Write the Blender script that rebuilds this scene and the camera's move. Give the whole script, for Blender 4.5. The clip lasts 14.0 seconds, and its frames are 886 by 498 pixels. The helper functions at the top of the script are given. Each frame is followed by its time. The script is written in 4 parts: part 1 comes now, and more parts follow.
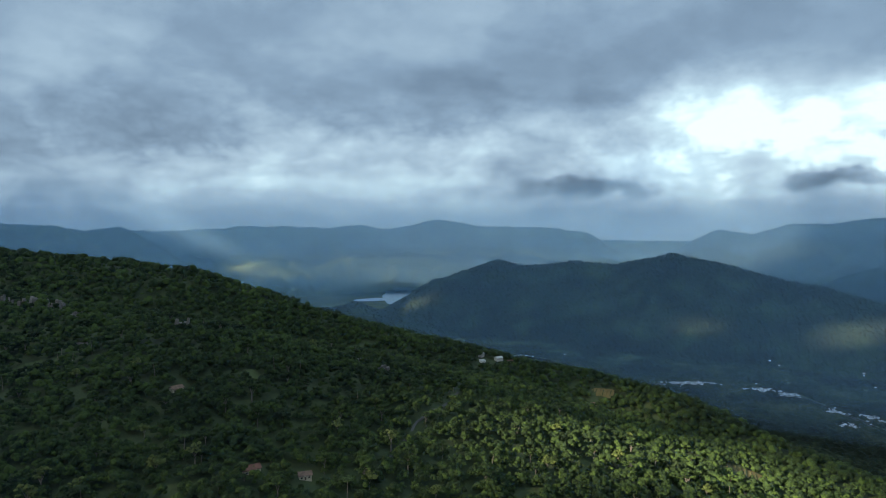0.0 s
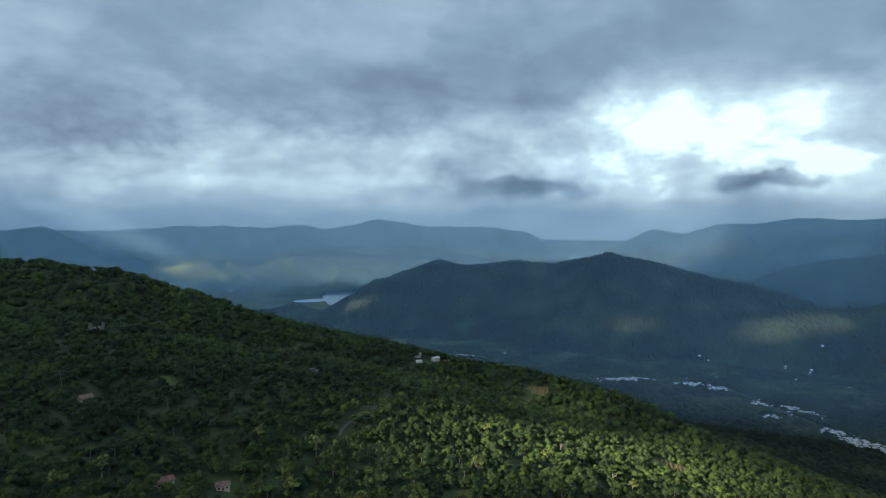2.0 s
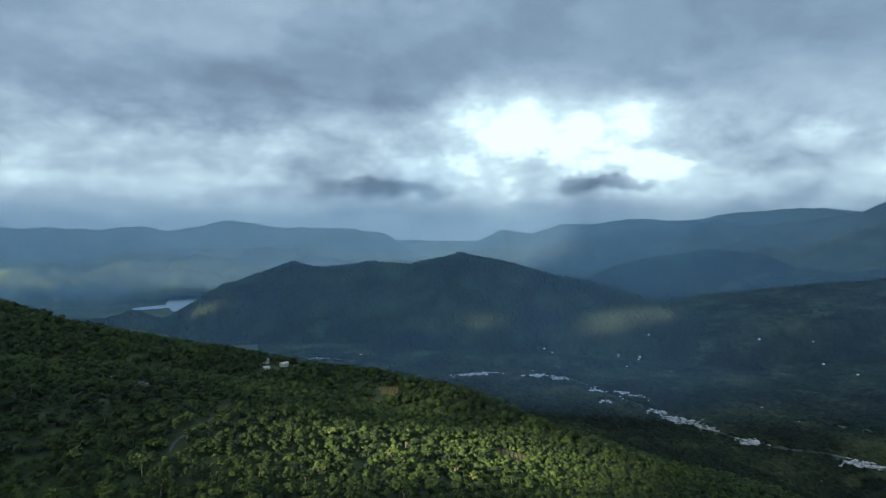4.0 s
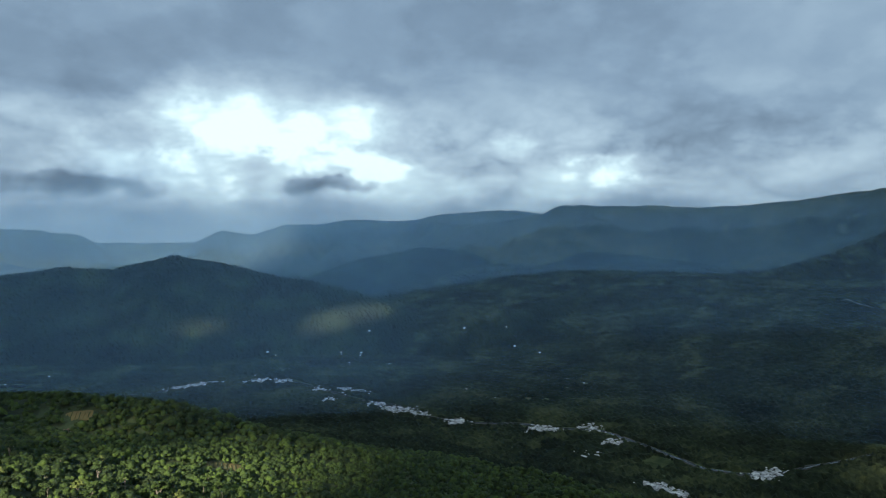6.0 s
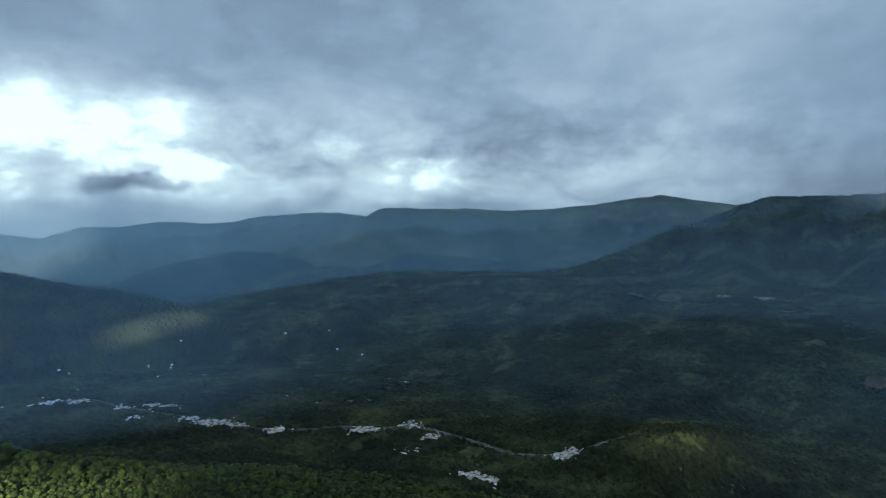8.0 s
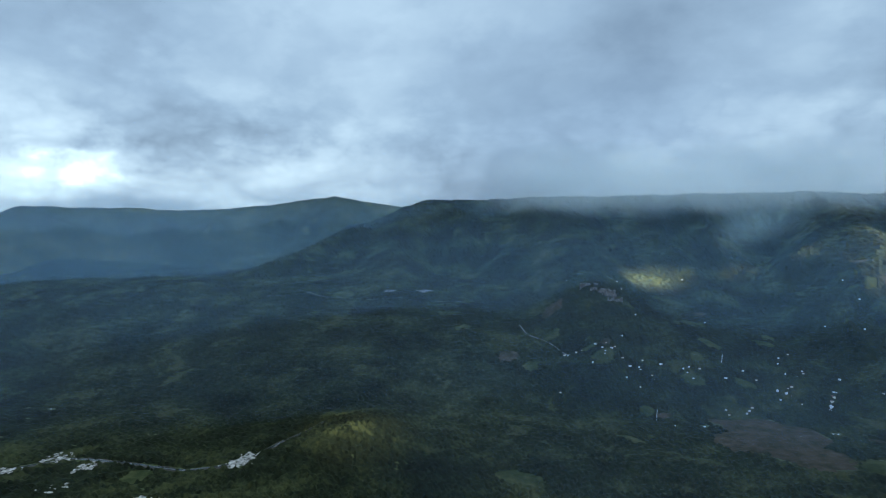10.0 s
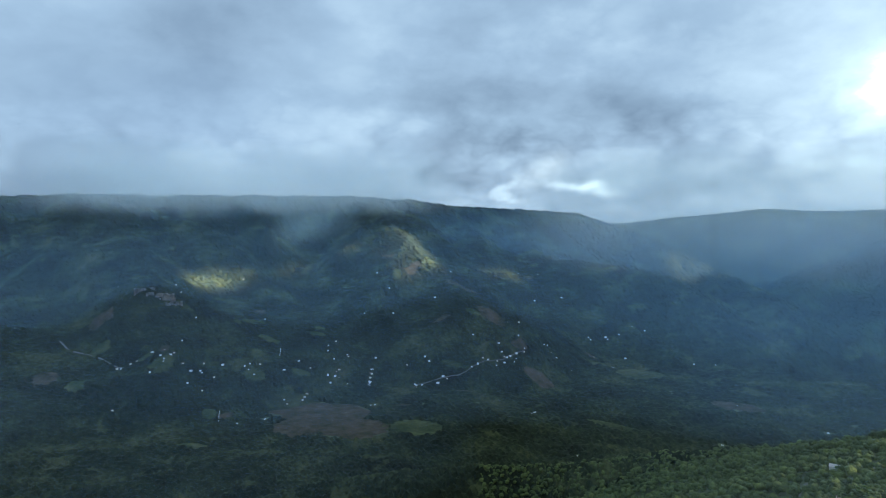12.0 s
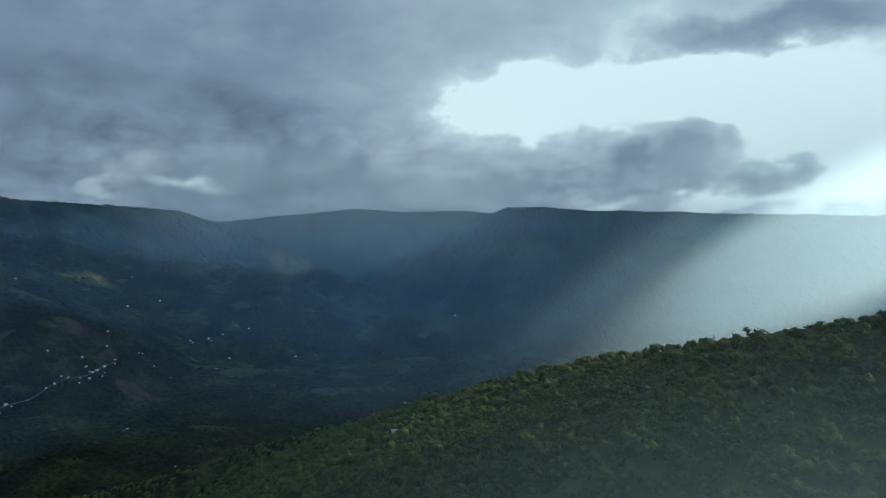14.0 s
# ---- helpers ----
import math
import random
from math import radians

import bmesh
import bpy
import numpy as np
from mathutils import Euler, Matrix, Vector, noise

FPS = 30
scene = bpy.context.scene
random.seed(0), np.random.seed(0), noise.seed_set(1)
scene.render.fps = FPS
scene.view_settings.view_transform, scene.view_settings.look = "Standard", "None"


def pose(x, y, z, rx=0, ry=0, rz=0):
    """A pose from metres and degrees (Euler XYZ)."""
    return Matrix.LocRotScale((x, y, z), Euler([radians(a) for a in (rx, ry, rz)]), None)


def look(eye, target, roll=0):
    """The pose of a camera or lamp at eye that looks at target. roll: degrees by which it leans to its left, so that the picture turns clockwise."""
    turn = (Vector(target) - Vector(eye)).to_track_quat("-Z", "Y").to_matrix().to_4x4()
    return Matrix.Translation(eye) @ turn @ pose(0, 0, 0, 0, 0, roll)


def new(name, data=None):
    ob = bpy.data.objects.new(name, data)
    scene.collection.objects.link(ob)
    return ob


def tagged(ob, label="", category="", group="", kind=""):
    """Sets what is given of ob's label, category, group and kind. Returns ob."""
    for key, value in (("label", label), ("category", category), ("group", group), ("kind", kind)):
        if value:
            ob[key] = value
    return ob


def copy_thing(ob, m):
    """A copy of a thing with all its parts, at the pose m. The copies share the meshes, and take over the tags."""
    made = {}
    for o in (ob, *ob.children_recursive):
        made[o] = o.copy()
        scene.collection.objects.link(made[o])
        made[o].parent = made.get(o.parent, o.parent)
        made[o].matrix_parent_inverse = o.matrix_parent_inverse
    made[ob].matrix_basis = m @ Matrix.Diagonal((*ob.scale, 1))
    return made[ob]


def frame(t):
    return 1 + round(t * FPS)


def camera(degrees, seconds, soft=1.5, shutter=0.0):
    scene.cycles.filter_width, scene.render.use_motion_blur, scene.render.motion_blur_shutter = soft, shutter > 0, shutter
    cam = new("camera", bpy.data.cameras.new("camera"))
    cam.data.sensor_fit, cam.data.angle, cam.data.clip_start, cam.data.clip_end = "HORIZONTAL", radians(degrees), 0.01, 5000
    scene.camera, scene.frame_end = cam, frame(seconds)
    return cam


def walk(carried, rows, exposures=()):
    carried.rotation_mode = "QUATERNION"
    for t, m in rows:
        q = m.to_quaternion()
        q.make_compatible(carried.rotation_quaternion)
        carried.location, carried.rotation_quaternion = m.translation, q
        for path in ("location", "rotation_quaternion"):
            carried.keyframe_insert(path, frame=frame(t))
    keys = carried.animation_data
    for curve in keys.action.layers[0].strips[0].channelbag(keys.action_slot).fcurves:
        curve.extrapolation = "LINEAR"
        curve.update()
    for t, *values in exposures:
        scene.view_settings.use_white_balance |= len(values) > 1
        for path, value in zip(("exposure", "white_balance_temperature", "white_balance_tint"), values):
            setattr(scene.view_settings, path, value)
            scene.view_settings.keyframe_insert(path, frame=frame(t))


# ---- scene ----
EXPOSURES = [(0.0, 2.56), (2.0, 2.55), (5.0, 2.52), (7.0, 2.48), (9.5, 2.84), (11.0, 3.15), (11.7, 3.15), (12.5, 2.85), (13.0, 2.50), (14.0, 2.08)]
# ---- camera ----
cam = camera(69.11, 14.0, 1.0)
PATH = [
    (0, pose(0.35, -0.38, 0.46, 87.50, -0.02, -0.00)),
    (0.5, pose(2.43, 1.86, 0.33, 87.50, -0.01, -0.99)),
    (1, pose(4.76, 3.44, 0.27, 87.50, -0.04, -2.12)),
    (1.5, pose(7.28, 4.39, 0.29, 87.51, -0.03, -3.44)),
    (2, pose(9.91, 4.73, 0.39, 87.49, -0.08, -5.06)),
    (4.5, pose(22.32, -1.41, 2.17, 87.58, 0.00, -23.26)),
    (5, pose(24.27, -3.96, 2.77, 87.59, -0.01, -29.82)),
    (5.5, pose(25.92, -6.87, 3.44, 87.59, -0.02, -36.20)),
    (6, pose(27.25, -10.09, 4.16, 87.59, -0.07, -41.81)),
    (6.5, pose(28.21, -13.60, 4.95, 87.62, -0.13, -45.62)),
    (7, pose(28.79, -17.35, 5.78, 87.69, -0.14, -48.58)),
    (9.5, pose(25.20, -38.23, 10.18, 87.76, 0.04, -77.28)),
    (10, pose(23.12, -42.54, 11.01, 87.77, 0.05, -85.28)),
    (10.5, pose(20.59, -46.79, 11.78, 87.78, 0.10, -93.99)),
    (11, pose(17.62, -50.94, 12.48, 87.80, 0.05, -104.05)),
    (11.5, pose(14.21, -54.94, 13.09, 87.79, -0.00, -113.81)),
    (12, pose(10.40, -58.74, 13.58, 87.76, 0.02, -122.61)),
    (12.5, pose(6.20, -62.30, 13.92, 87.77, -0.03, -130.94)),
    (13, pose(1.64, -65.57, 14.11, 87.78, -0.07, -139.67)),
    (13.5, pose(-3.25, -68.49, 14.10, 87.73, -0.20, -148.23)),
    (14, pose(-8.42, -71.02, 13.88, 87.65, -0.22, -156.46)),
]
walk(cam, PATH, EXPOSURES)

# ---- world: broken cloud over a hazy blue sky ----
SUN_AZ, SUN_EL = 236.0, 27.0          # clockwise from +y, and up, in degrees
to_sun = Vector((math.sin(radians(SUN_AZ)) * math.cos(radians(SUN_EL)),
                 math.cos(radians(SUN_AZ)) * math.cos(radians(SUN_EL)), math.sin(radians(SUN_EL))))

world = bpy.data.worlds.new("world")
scene.world = world
world.use_nodes = True
wt = world.node_tree
wt.nodes.clear()


def wire(tree, socket, value):
    if isinstance(value, (int, float)):
        socket.default_value = value
    elif isinstance(value, tuple):
        socket.default_value = value if len(value) == len(socket.default_value) else (*value, 1.0)
    else:
        tree.links.new(value, socket)


def calc(tree, op, a, b=0.0, c=0.0, clamp=False):
    n = tree.nodes.new("ShaderNodeMath")
    n.operation, n.use_clamp = op, clamp
    for s, v in zip(n.inputs, (a, b, c)):
        wire(tree, s, v)
    return n.outputs[0]


def ramp(tree, value, stops):
    n = tree.nodes.new("ShaderNodeValToRGB")
    els = n.color_ramp.elements
    while len(els) < len(stops):
        els.new(0.5)
    for e, (p, c) in zip(els, stops):
        e.position, e.color = p, (*c, 1.0) if isinstance(c, tuple) else (c, c, c, 1.0)
    wire(tree, n.inputs[0], value)
    return n.outputs[0]


def mixed(tree, fac, a, b, blend="MIX"):
    n = tree.nodes.new("ShaderNodeMix")
    n.data_type, n.blend_type = "RGBA", blend
    wire(tree, n.inputs[0], fac)
    wire(tree, n.inputs[6], a)
    wire(tree, n.inputs[7], b)
    return n.outputs[2]


def noised(tree, vector, scale, detail=6.0, rough=0.55, distort=0.0):
    n = tree.nodes.new("ShaderNodeTexNoise")
    for key, v in (("Scale", scale), ("Detail", detail), ("Roughness", rough), ("Distortion", distort)):
        n.inputs[key].default_value = v
    if vector is not None:
        tree.links.new(vector, n.inputs["Vector"])
    return n.outputs["Fac"]


def joined(tree, x, y, z):
    n = tree.nodes.new("ShaderNodeCombineXYZ")
    for s, v in zip(n.inputs, (x, y, z)):
        wire(tree, s, v)
    return n.outputs[0]


def smooth(tree, value, lo, hi):
    n = tree.nodes.new("ShaderNodeMapRange")
    n.interpolation_type = "SMOOTHSTEP"
    for s, v in zip(n.inputs[:3], (value, lo, hi)):
        wire(tree, s, v)
    return n.outputs[0]


def sky():
    tree = wt
    sep = tree.nodes.new("ShaderNodeSeparateXYZ")
    tree.links.new(tree.nodes.new("ShaderNodeTexCoord").outputs["Generated"], sep.inputs[0])
    dx, dy, dz = sep.outputs
    az0 = calc(tree, "DEGREES", calc(tree, "ARCTAN2", dx, dy))          # -180 to 180
    az0 = calc(tree, "ADD", az0, calc(tree, "MULTIPLY", calc(tree, "LESS_THAN", az0, -100.0), 360.0))   # -100 to 260
    el0 = calc(tree, "DEGREES", calc(tree, "ARCSINE", dz))
    # the cloud deck overhead, seen in perspective, and lumps in the round
    rise = calc(tree, "ADD", calc(tree, "MAXIMUM", dz, 0.0), 0.16)
    deck_xy = joined(tree, calc(tree, "DIVIDE", dx, rise), calc(tree, "DIVIDE", dy, rise), 0.0)
    flat = joined(tree, dx, dy, calc(tree, "MULTIPLY", dz, 1.6))
    # cloud edges wander
    w1 = calc(tree, "SUBTRACT", noised(tree, flat, 8.0, 7.0, 0.56), 0.5)
    w2 = calc(tree, "SUBTRACT", noised(tree, joined(tree, dy, calc(tree, "MULTIPLY", dz, 1.6), dx), 9.0, 7.0, 0.56), 0.5)
    az = calc(tree, "MULTIPLY_ADD", w1, 11.0, az0)
    el = calc(tree, "MULTIPLY_ADD", w2, 6.0, el0)

    def spot(a, e, wa, we, amp, crisp=1.5):
        p = calc(tree, "POWER", calc(tree, "ABSOLUTE", calc(tree, "DIVIDE", calc(tree, "SUBTRACT", az, a), wa)), 2.0)
        q = calc(tree, "POWER", calc(tree, "ABSOLUTE", calc(tree, "DIVIDE", calc(tree, "SUBTRACT", el, e), we)), 2.0)
        return calc(tree, "MULTIPLY", calc(tree, "EXPONENT", calc(tree, "MULTIPLY", calc(tree, "POWER", calc(tree, "ADD", p, q), crisp), -1.0)), amp)

    turn = calc(tree, "DIVIDE", calc(tree, "ADD", az, 100.0), 360.0)

    def at(stops):
        return ramp(tree, turn, [((a + 100.0) / 360.0, v) for a, v in stops])

    high = at(SKY_HIGH)
    low = at(SKY_LOW)
    rise = smooth(tree, el, 2.0, 11.0)
    value = calc(tree, "ADD", calc(tree, "MULTIPLY", high, rise), calc(tree, "MULTIPLY", low, calc(tree, "SUBTRACT", 1.0, rise)))
    for s in SKY_GAPS + SKY_PUFFS:
        value = calc(tree, "ADD", value, spot(*s))
    dip = 0.0
    for s in SKY_BANKS:
        dip = calc(tree, "MINIMUM", dip, spot(*s, 1.8))
    value = calc(tree, "ADD", value, dip)
    big = calc(tree, "SUBTRACT", smooth(tree, noised(tree, deck_xy, 0.85, 7.0, 0.5, 0.2), 0.40, 0.60), 0.5)
    lump = calc(tree, "SUBTRACT", smooth(tree, noised(tree, flat, 6.5, 8.0, 0.52), 0.42, 0.58), 0.5)
    # heaped clouds: rounded heads with creases between them
    def billow(scale, detail):
        n = noised(tree, flat, scale, detail, 0.5, 0.25)
        return calc(tree, "MULTIPLY", calc(tree, "ABSOLUTE", calc(tree, "SUBTRACT", n, 0.5)), 4.0)

    heap = calc(tree, "SUBTRACT", calc(tree, "MULTIPLY_ADD", billow(9.0, 1.5), 0.62, calc(tree, "MULTIPLY", billow(24.0, 2.5), 0.34)), 0.36)
    lumpy = at([(-100, 0.25), (-30, 0.24), (60, 0.26), (78, 0.15), (115, 0.15), (128, 0.22), (150, 0.20), (260, 0.24)])
    low_down = calc(tree, "SUBTRACT", 1.0, smooth(tree, el0, 6.0, 12.0))
    value = calc(tree, "MULTIPLY_ADD", big, calc(tree, "MULTIPLY", lumpy, 0.5), value)
    value = calc(tree, "MULTIPLY_ADD", lump, calc(tree, "MULTIPLY", lumpy, calc(tree, "MULTIPLY_ADD", low_down, 0.35, 0.25)), value)
    value = calc(tree, "MULTIPLY_ADD", heap, calc(tree, "MULTIPLY", lumpy, calc(tree, "MULTIPLY_ADD", low_down, 0.85, 0.25)), value, True)
    cloud = ramp(tree, value, SKY_TONES)
    # the unseen sky overhead is brightened, added as fill for the land
    cloud = mixed(tree, smooth(tree, el0, 22.0, 55.0), cloud, (0.72, 0.98, 1.16))
    # blue shade under the storm cloud
    cloud = mixed(tree, calc(tree, "MULTIPLY", spot(98.0, 5.0, 15.0, 9.0, 1.0), 0.30), cloud, (0.22, 0.35, 0.54))
    # haze above the horizon
    haze = calc(tree, "SUBTRACT", 1.0, smooth(tree, el0, -0.5, 2.3))
    cloud = mixed(tree, calc(tree, "MULTIPLY", haze, 0.7), cloud, (0.22, 0.33, 0.45))
    nishita = tree.nodes.new("ShaderNodeTexSky")
    nishita.sky_type, nishita.sun_disc = "NISHITA", False
    nishita.sun_elevation, nishita.sun_rotation = radians(SUN_EL), radians(SUN_AZ)
    air = tree.nodes.new("ShaderNodeBackground")
    air.inputs["Strength"].default_value = 0.05
    tree.links.new(nishita.outputs[0], air.inputs["Color"])
    deck = tree.nodes.new("ShaderNodeBackground")
    deck.inputs["Strength"].default_value = SKY_STRENGTH
    tree.links.new(cloud, deck.inputs["Color"])
    blend = tree.nodes.new("ShaderNodeMixShader")
    blend.inputs[0].default_value = 0.975
    tree.links.new(air.outputs[0], blend.inputs[1])
    tree.links.new(deck.outputs[0], blend.inputs[2])
    tree.links.new(blend.outputs[0], tree.nodes.new("ShaderNodeOutputWorld").inputs["Surface"])


SKY_STRENGTH = 0.16
# brightness of the cloud cover round the compass, overhead and low down
SKY_HIGH = [(-100, 0.52), (-35, 0.60), (-10, 0.59), (20, 0.58), (45, 0.57), (62, 0.58), (76, 0.66), (88, 0.56), (100, 0.45), (110, 0.47), (116, 0.53), (124, 0.47), (142, 0.60), (156, 0.78), (168, 0.82), (190, 0.92), (260, 0.6)]
SKY_LOW = [(-100, 0.6), (-35, 0.64), (-10, 0.74), (10, 0.78), (45, 0.80), (62, 0.64), (80, 0.58), (92, 0.42), (105, 0.52), (125, 0.52), (145, 0.62), (160, 0.80), (168, 0.86), (190, 0.92), (260, 0.6)]
# azimuth, elevation, half widths, change of brightness
SKY_GAPS = [(23, 9.5, 5, 3.0, 0.26), (33, 7.0, 7, 3.6, 0.24), (28, 8.0, 13, 4.5, 0.15), (15, 6.5, 6, 2.0, 0.12), (-20, 4.0, 7, 2.0, 0.10), (-30, 15, 6, 4, 0.10),
            (163, 10.5, 7, 3.4, 0.4), (178, 11.0, 11, 3.6, 0.36), (188, 6.0, 5, 5.0, 0.26), (53, 4.0, 6, 1.6, 0.16), (64, 5.0, 7, 2.0, 0.10), (112, 13, 7, 9, 0.08)]
SKY_BANKS = [(12.5, 2.8, 5.0, 1.1, -0.34), (31.5, 3.1, 2.6, 0.85, -0.36), (164, 2.9, 6, 1.3, -0.16), (170, 3.6, 6, 2.0, -0.24), (175, 4.6, 5.5, 2.6, -0.30), (177.5, 6.6, 3.0, 2.8, -0.34), (184, 4.0, 4, 1.2, -0.26), (183, 15, 9, 1.8, -0.34),
             (-24, 8, 8, 3, -0.14), (6, 12, 12, 3, -0.08), (92, 4.0, 7, 2.6, -0.10), (136, 8, 10, 5, -0.10), (64, 8, 6, 2.5, -0.08)]
SKY_PUFFS = [(103, 4.4, 7, 1.8, 0.22), (135, 2.4, 2.5, 0.6, 0.34), (128, 2.6, 2.0, 0.5, 0.26), (170, 2.1, 3, 0.6, 0.22), (179, 2.0, 4, 0.7, 0.26), (56, 4.5, 3, 1.0, 0.14), (47, 6.5, 2, 1.2, 0.2)]
SKY_TONES = [(0.0, (0.045, 0.083, 0.145)), (0.3, (0.110, 0.175, 0.265)), (0.55, (0.265, 0.390, 0.53)), (0.76, (0.47, 0.64, 0.78)), (0.9, (0.64, 0.87, 0.99)), (1.0, (1.0, 1.28, 1.38))]
sky()

sun = new("sun", bpy.data.lights.new("sun", "SUN"))
sun.data.energy, sun.data.angle, sun.data.color = 5.0, radians(0.7), (1.0, 0.90, 0.72)
sun.matrix_world = look(to_sun * 100, (0, 0, 0))

# ---- the shape of the land ----
# crests as x, y, height; the camera starts over the origin, the valley floor lies 475 m below
FLOOR = -475.0
SPUR_NORTH = [(-1500, 700, 20), (-1000, 1000, -30), (-710, 1029, -50), (-491, 1007, -68), (-378, 990, -82), (-288, 978, -106), (-190, 961, -137), (-112, 943, -156),
              (-28, 920, -170), (52, 888, -183), (110, 853, -191), (190, 808, -196), (270, 740, -208), (340, 663, -233), (392, 570, -250), (402, 490, -264), (425, 360, -310), (450, 200, -380)]
SHOULDER = [(-1000, 640, -40), (-540, 640, -66), (-330, 540, -72), (-172, 445, -80), (-110, 520, -106), (-50, 580, -142), (60, 600, -172), (190, 570, -200), (263, 555, -222)]
FLANK = [(-1500, 700, 20), (-1150, 250, 10), (-900, -200, 0), (-500, -420, -20), (-200, -470, -34)]
SPUR_SOUTH = [(-700, -520, -3), (-200, -470, -27), (-87, -484, -40), (-26, -531, -61), (21, -570, -80), (67, -606, -98), (122, -647, -121), (190, -691, -149), (271, -735, -186), (366, -779, -229), (470, -810, -272), (593, -815, -318), (752, -728, -369), (931, -578, -402), (1020, -480, -433)]
HUMP = [(1120, 430, -490), (1298, 350, -440), (1396, 250, -425), (1427, 192, -440), (1442, 68, -460), (1425, -30, -490)]
NEAR = [(SPUR_NORTH, 0.55, 25), (SHOULDER, 0.34, 30), (FLANK, 0.50, 40), (SPUR_SOUTH, 0.52, 18), (HUMP, 0.26, 30)]

PEAK_HILL = [(-594, 3652, -592), (-345, 3583, -506), (-167, 3496, -416), (47, 3350, -325), (117, 3248, -252), (269, 3189, -197), (402, 3124, -221), (630, 3035, -188), (793, 2945, -203),
             (1009, 2825, -146), (1170, 2709, -182), (1300, 2562, -225), (1430, 2405, -250), (1530, 2240, -288), (1590, 2081, -344), (1640, 1960, -420)]
PEAK_RIBS = [[(-300, 3330, -475), (-450, 3270, -414), (-560, 3240, -442), (-700, 3240, -440), (-900, 3300, -460)], [(1009, 2825, -150), (960, 2500, -300), (900, 2250, -420)], [(630, 3035, -195), (560, 2750, -330), (520, 2500, -430)],
             [(269, 3189, -205), (200, 2950, -330), (160, 2700, -440)], [(1300, 2562, -228), (1230, 2300, -350), (1180, 2100, -440)]]
MOUNT = [(1500, 1930, -430), (1680, 1850, -364), (1890, 1765, -332), (2179, 1680, -317), (2361, 1595, -304), (2623, 1464, -292), (2794, 1358, -267), (2995, 1156, -225), (3211, 932, -119),
         (3376, 699, 8), (3454, 560, 18), (3542, 450, 102), (3607, 333, 144), (3622, 118, 136), (3616, -299, 152), (3552, -763, 158), (3422, -1233, 162), (3377, -1600, 164), (3280, -1899, 150), (3165, -2180, 112),
         (2960, -2550, 90), (2799, -2784, 70), (2536, -2897, -18), (2237, -2887, -110), (1929, -2866, -217), (1789, -2790, -242), (1585, -2671, -279), (1403, -2546, -320), (1237, -2465, -365), (1069, -2435, -420), (900, -2400, -480)]
MOUNT_RIBS = [[(3563, -233, 150), (3104, -340, -26), (2646, -389, -137), (2336, -431, -214), (2136, -417, -310), (1796, -326, -410)],
              [(3131, -1649, 118), (2763, -1490, 6), (2409, -1408, -90), (2129, -1389, -185), (1905, -1365, -260), (1688, -1323, -360)],
              [(3114, -2077, 92), (2669, -2015, -84), (2426, -1922, -194), (2118, -1747, -270), (1900, -1650, -380)],
              [(2960, -2550, 60), (2697, -2299, -77), (2393, -2193, -172), (2207, -2245, -168), (1803, -2338, -212), (1569, -2263, -285), (1420, -2220, -345), (1250, -2160, -420), (1050, -2100, -485)],
              [(3454, 560, 10), (3000, 420, -140), (2500, 330, -300), (2050, 300, -420)], [(2995, 1156, -230), (2600, 900, -300), (2150, 800, -400), (1850, 700, -470)],
              [(2361, 1595, -310), (2100, 1350, -380), (1800, 1150, -460)], [(3552, -763, 150), (3150, -800, -30), (2750, -860, -190), (2300, -900, -330), (1950, -900, -420)]]
EAST_HILL = [(1760, -2860, -360), (1605, -3008, -269), (1523, -3107, -161), (1325, -3254, -43), (1173, -3366, 20), (1072, -3453, 100), (909, -3553, 96), (642, -3612, 82),
             (211, -3665, 72), (-313, -3658, 60), (-656, -3613, 54), (-1300, -3500, 60)]
EAST_RIBS = [[(909, -3553, 90), (780, -3250, -120), (700, -2900, -330), (640, -2600, -440)], [(211, -3665, 60), (190, -3300, -150), (200, -2900, -350)]]
RANGE_WEST = [(-3200, 3300, 20), (-2608, 3789, -11), (-2393, 3928, -22), (-2291, 3989, -72), (-2070, 4108, -41), (-1924, 4178, -123), (-1706, 4272, -201), (-1457, 4310, -279), (-1200, 4337, -376), (-1000, 4360, -480)]
RANGE_BACK = [(-2700, 4000, -70), (-2072, 4400, -64), (-1485, 4630, -43), (-778, 4790, -37), (-17, 4850, -29), (741, 4770, -46), (1064, 4710, -66), (1221, 4680, -160), (1449, 4610, -240), (1800, 4480, -330)]
RANGE_MID = [(-1900, 4250, -300), (-1574, 4429, -236), (-1144, 4579, -196), (-673, 4672, -167), (-182, 4716, -202), (314, 4690, -243), (800, 4600, -262), (1600, 4400, -268), (2100, 4150, -262), (2500, 3900, -270)]
RANGE_LAKE = [(-1250, 4300, -480), (-1020, 4383, -415), (-723, 4462, -344), (-335, 4538, -238), (-96, 4549, -247), (183, 4516, -337), (700, 4300, -400)]
HILL_LAKE = [(-1500, 4050, -460), (-1394, 4120, -398), (-1236, 4202, -350), (-996, 4286, -338), (-816, 4324, -456)]
RANGE_NORTH = [(1450, 4560, -280), (1642, 4489, -161), (1876, 4396, -42), (2067, 4310, -72), (2274, 4205, -15), (2459, 4109, 0), (2690, 3951, 40), (3132, 3627, 56), (3555, 3217, 86), (3794, 2935, 83)]
HUMPS = [(1950, 3500, -450), (2123, 3401, -361), (2211, 3345, -307), (2412, 3205, -187), (2600, 3056, -151), (2760, 2899, -179), (2890, 2783, -233), (3007, 2585, -220), (3215, 2310, -168), (3345, 2020, -182), (3500, 1660, -220), (3609, 1226, -210)]
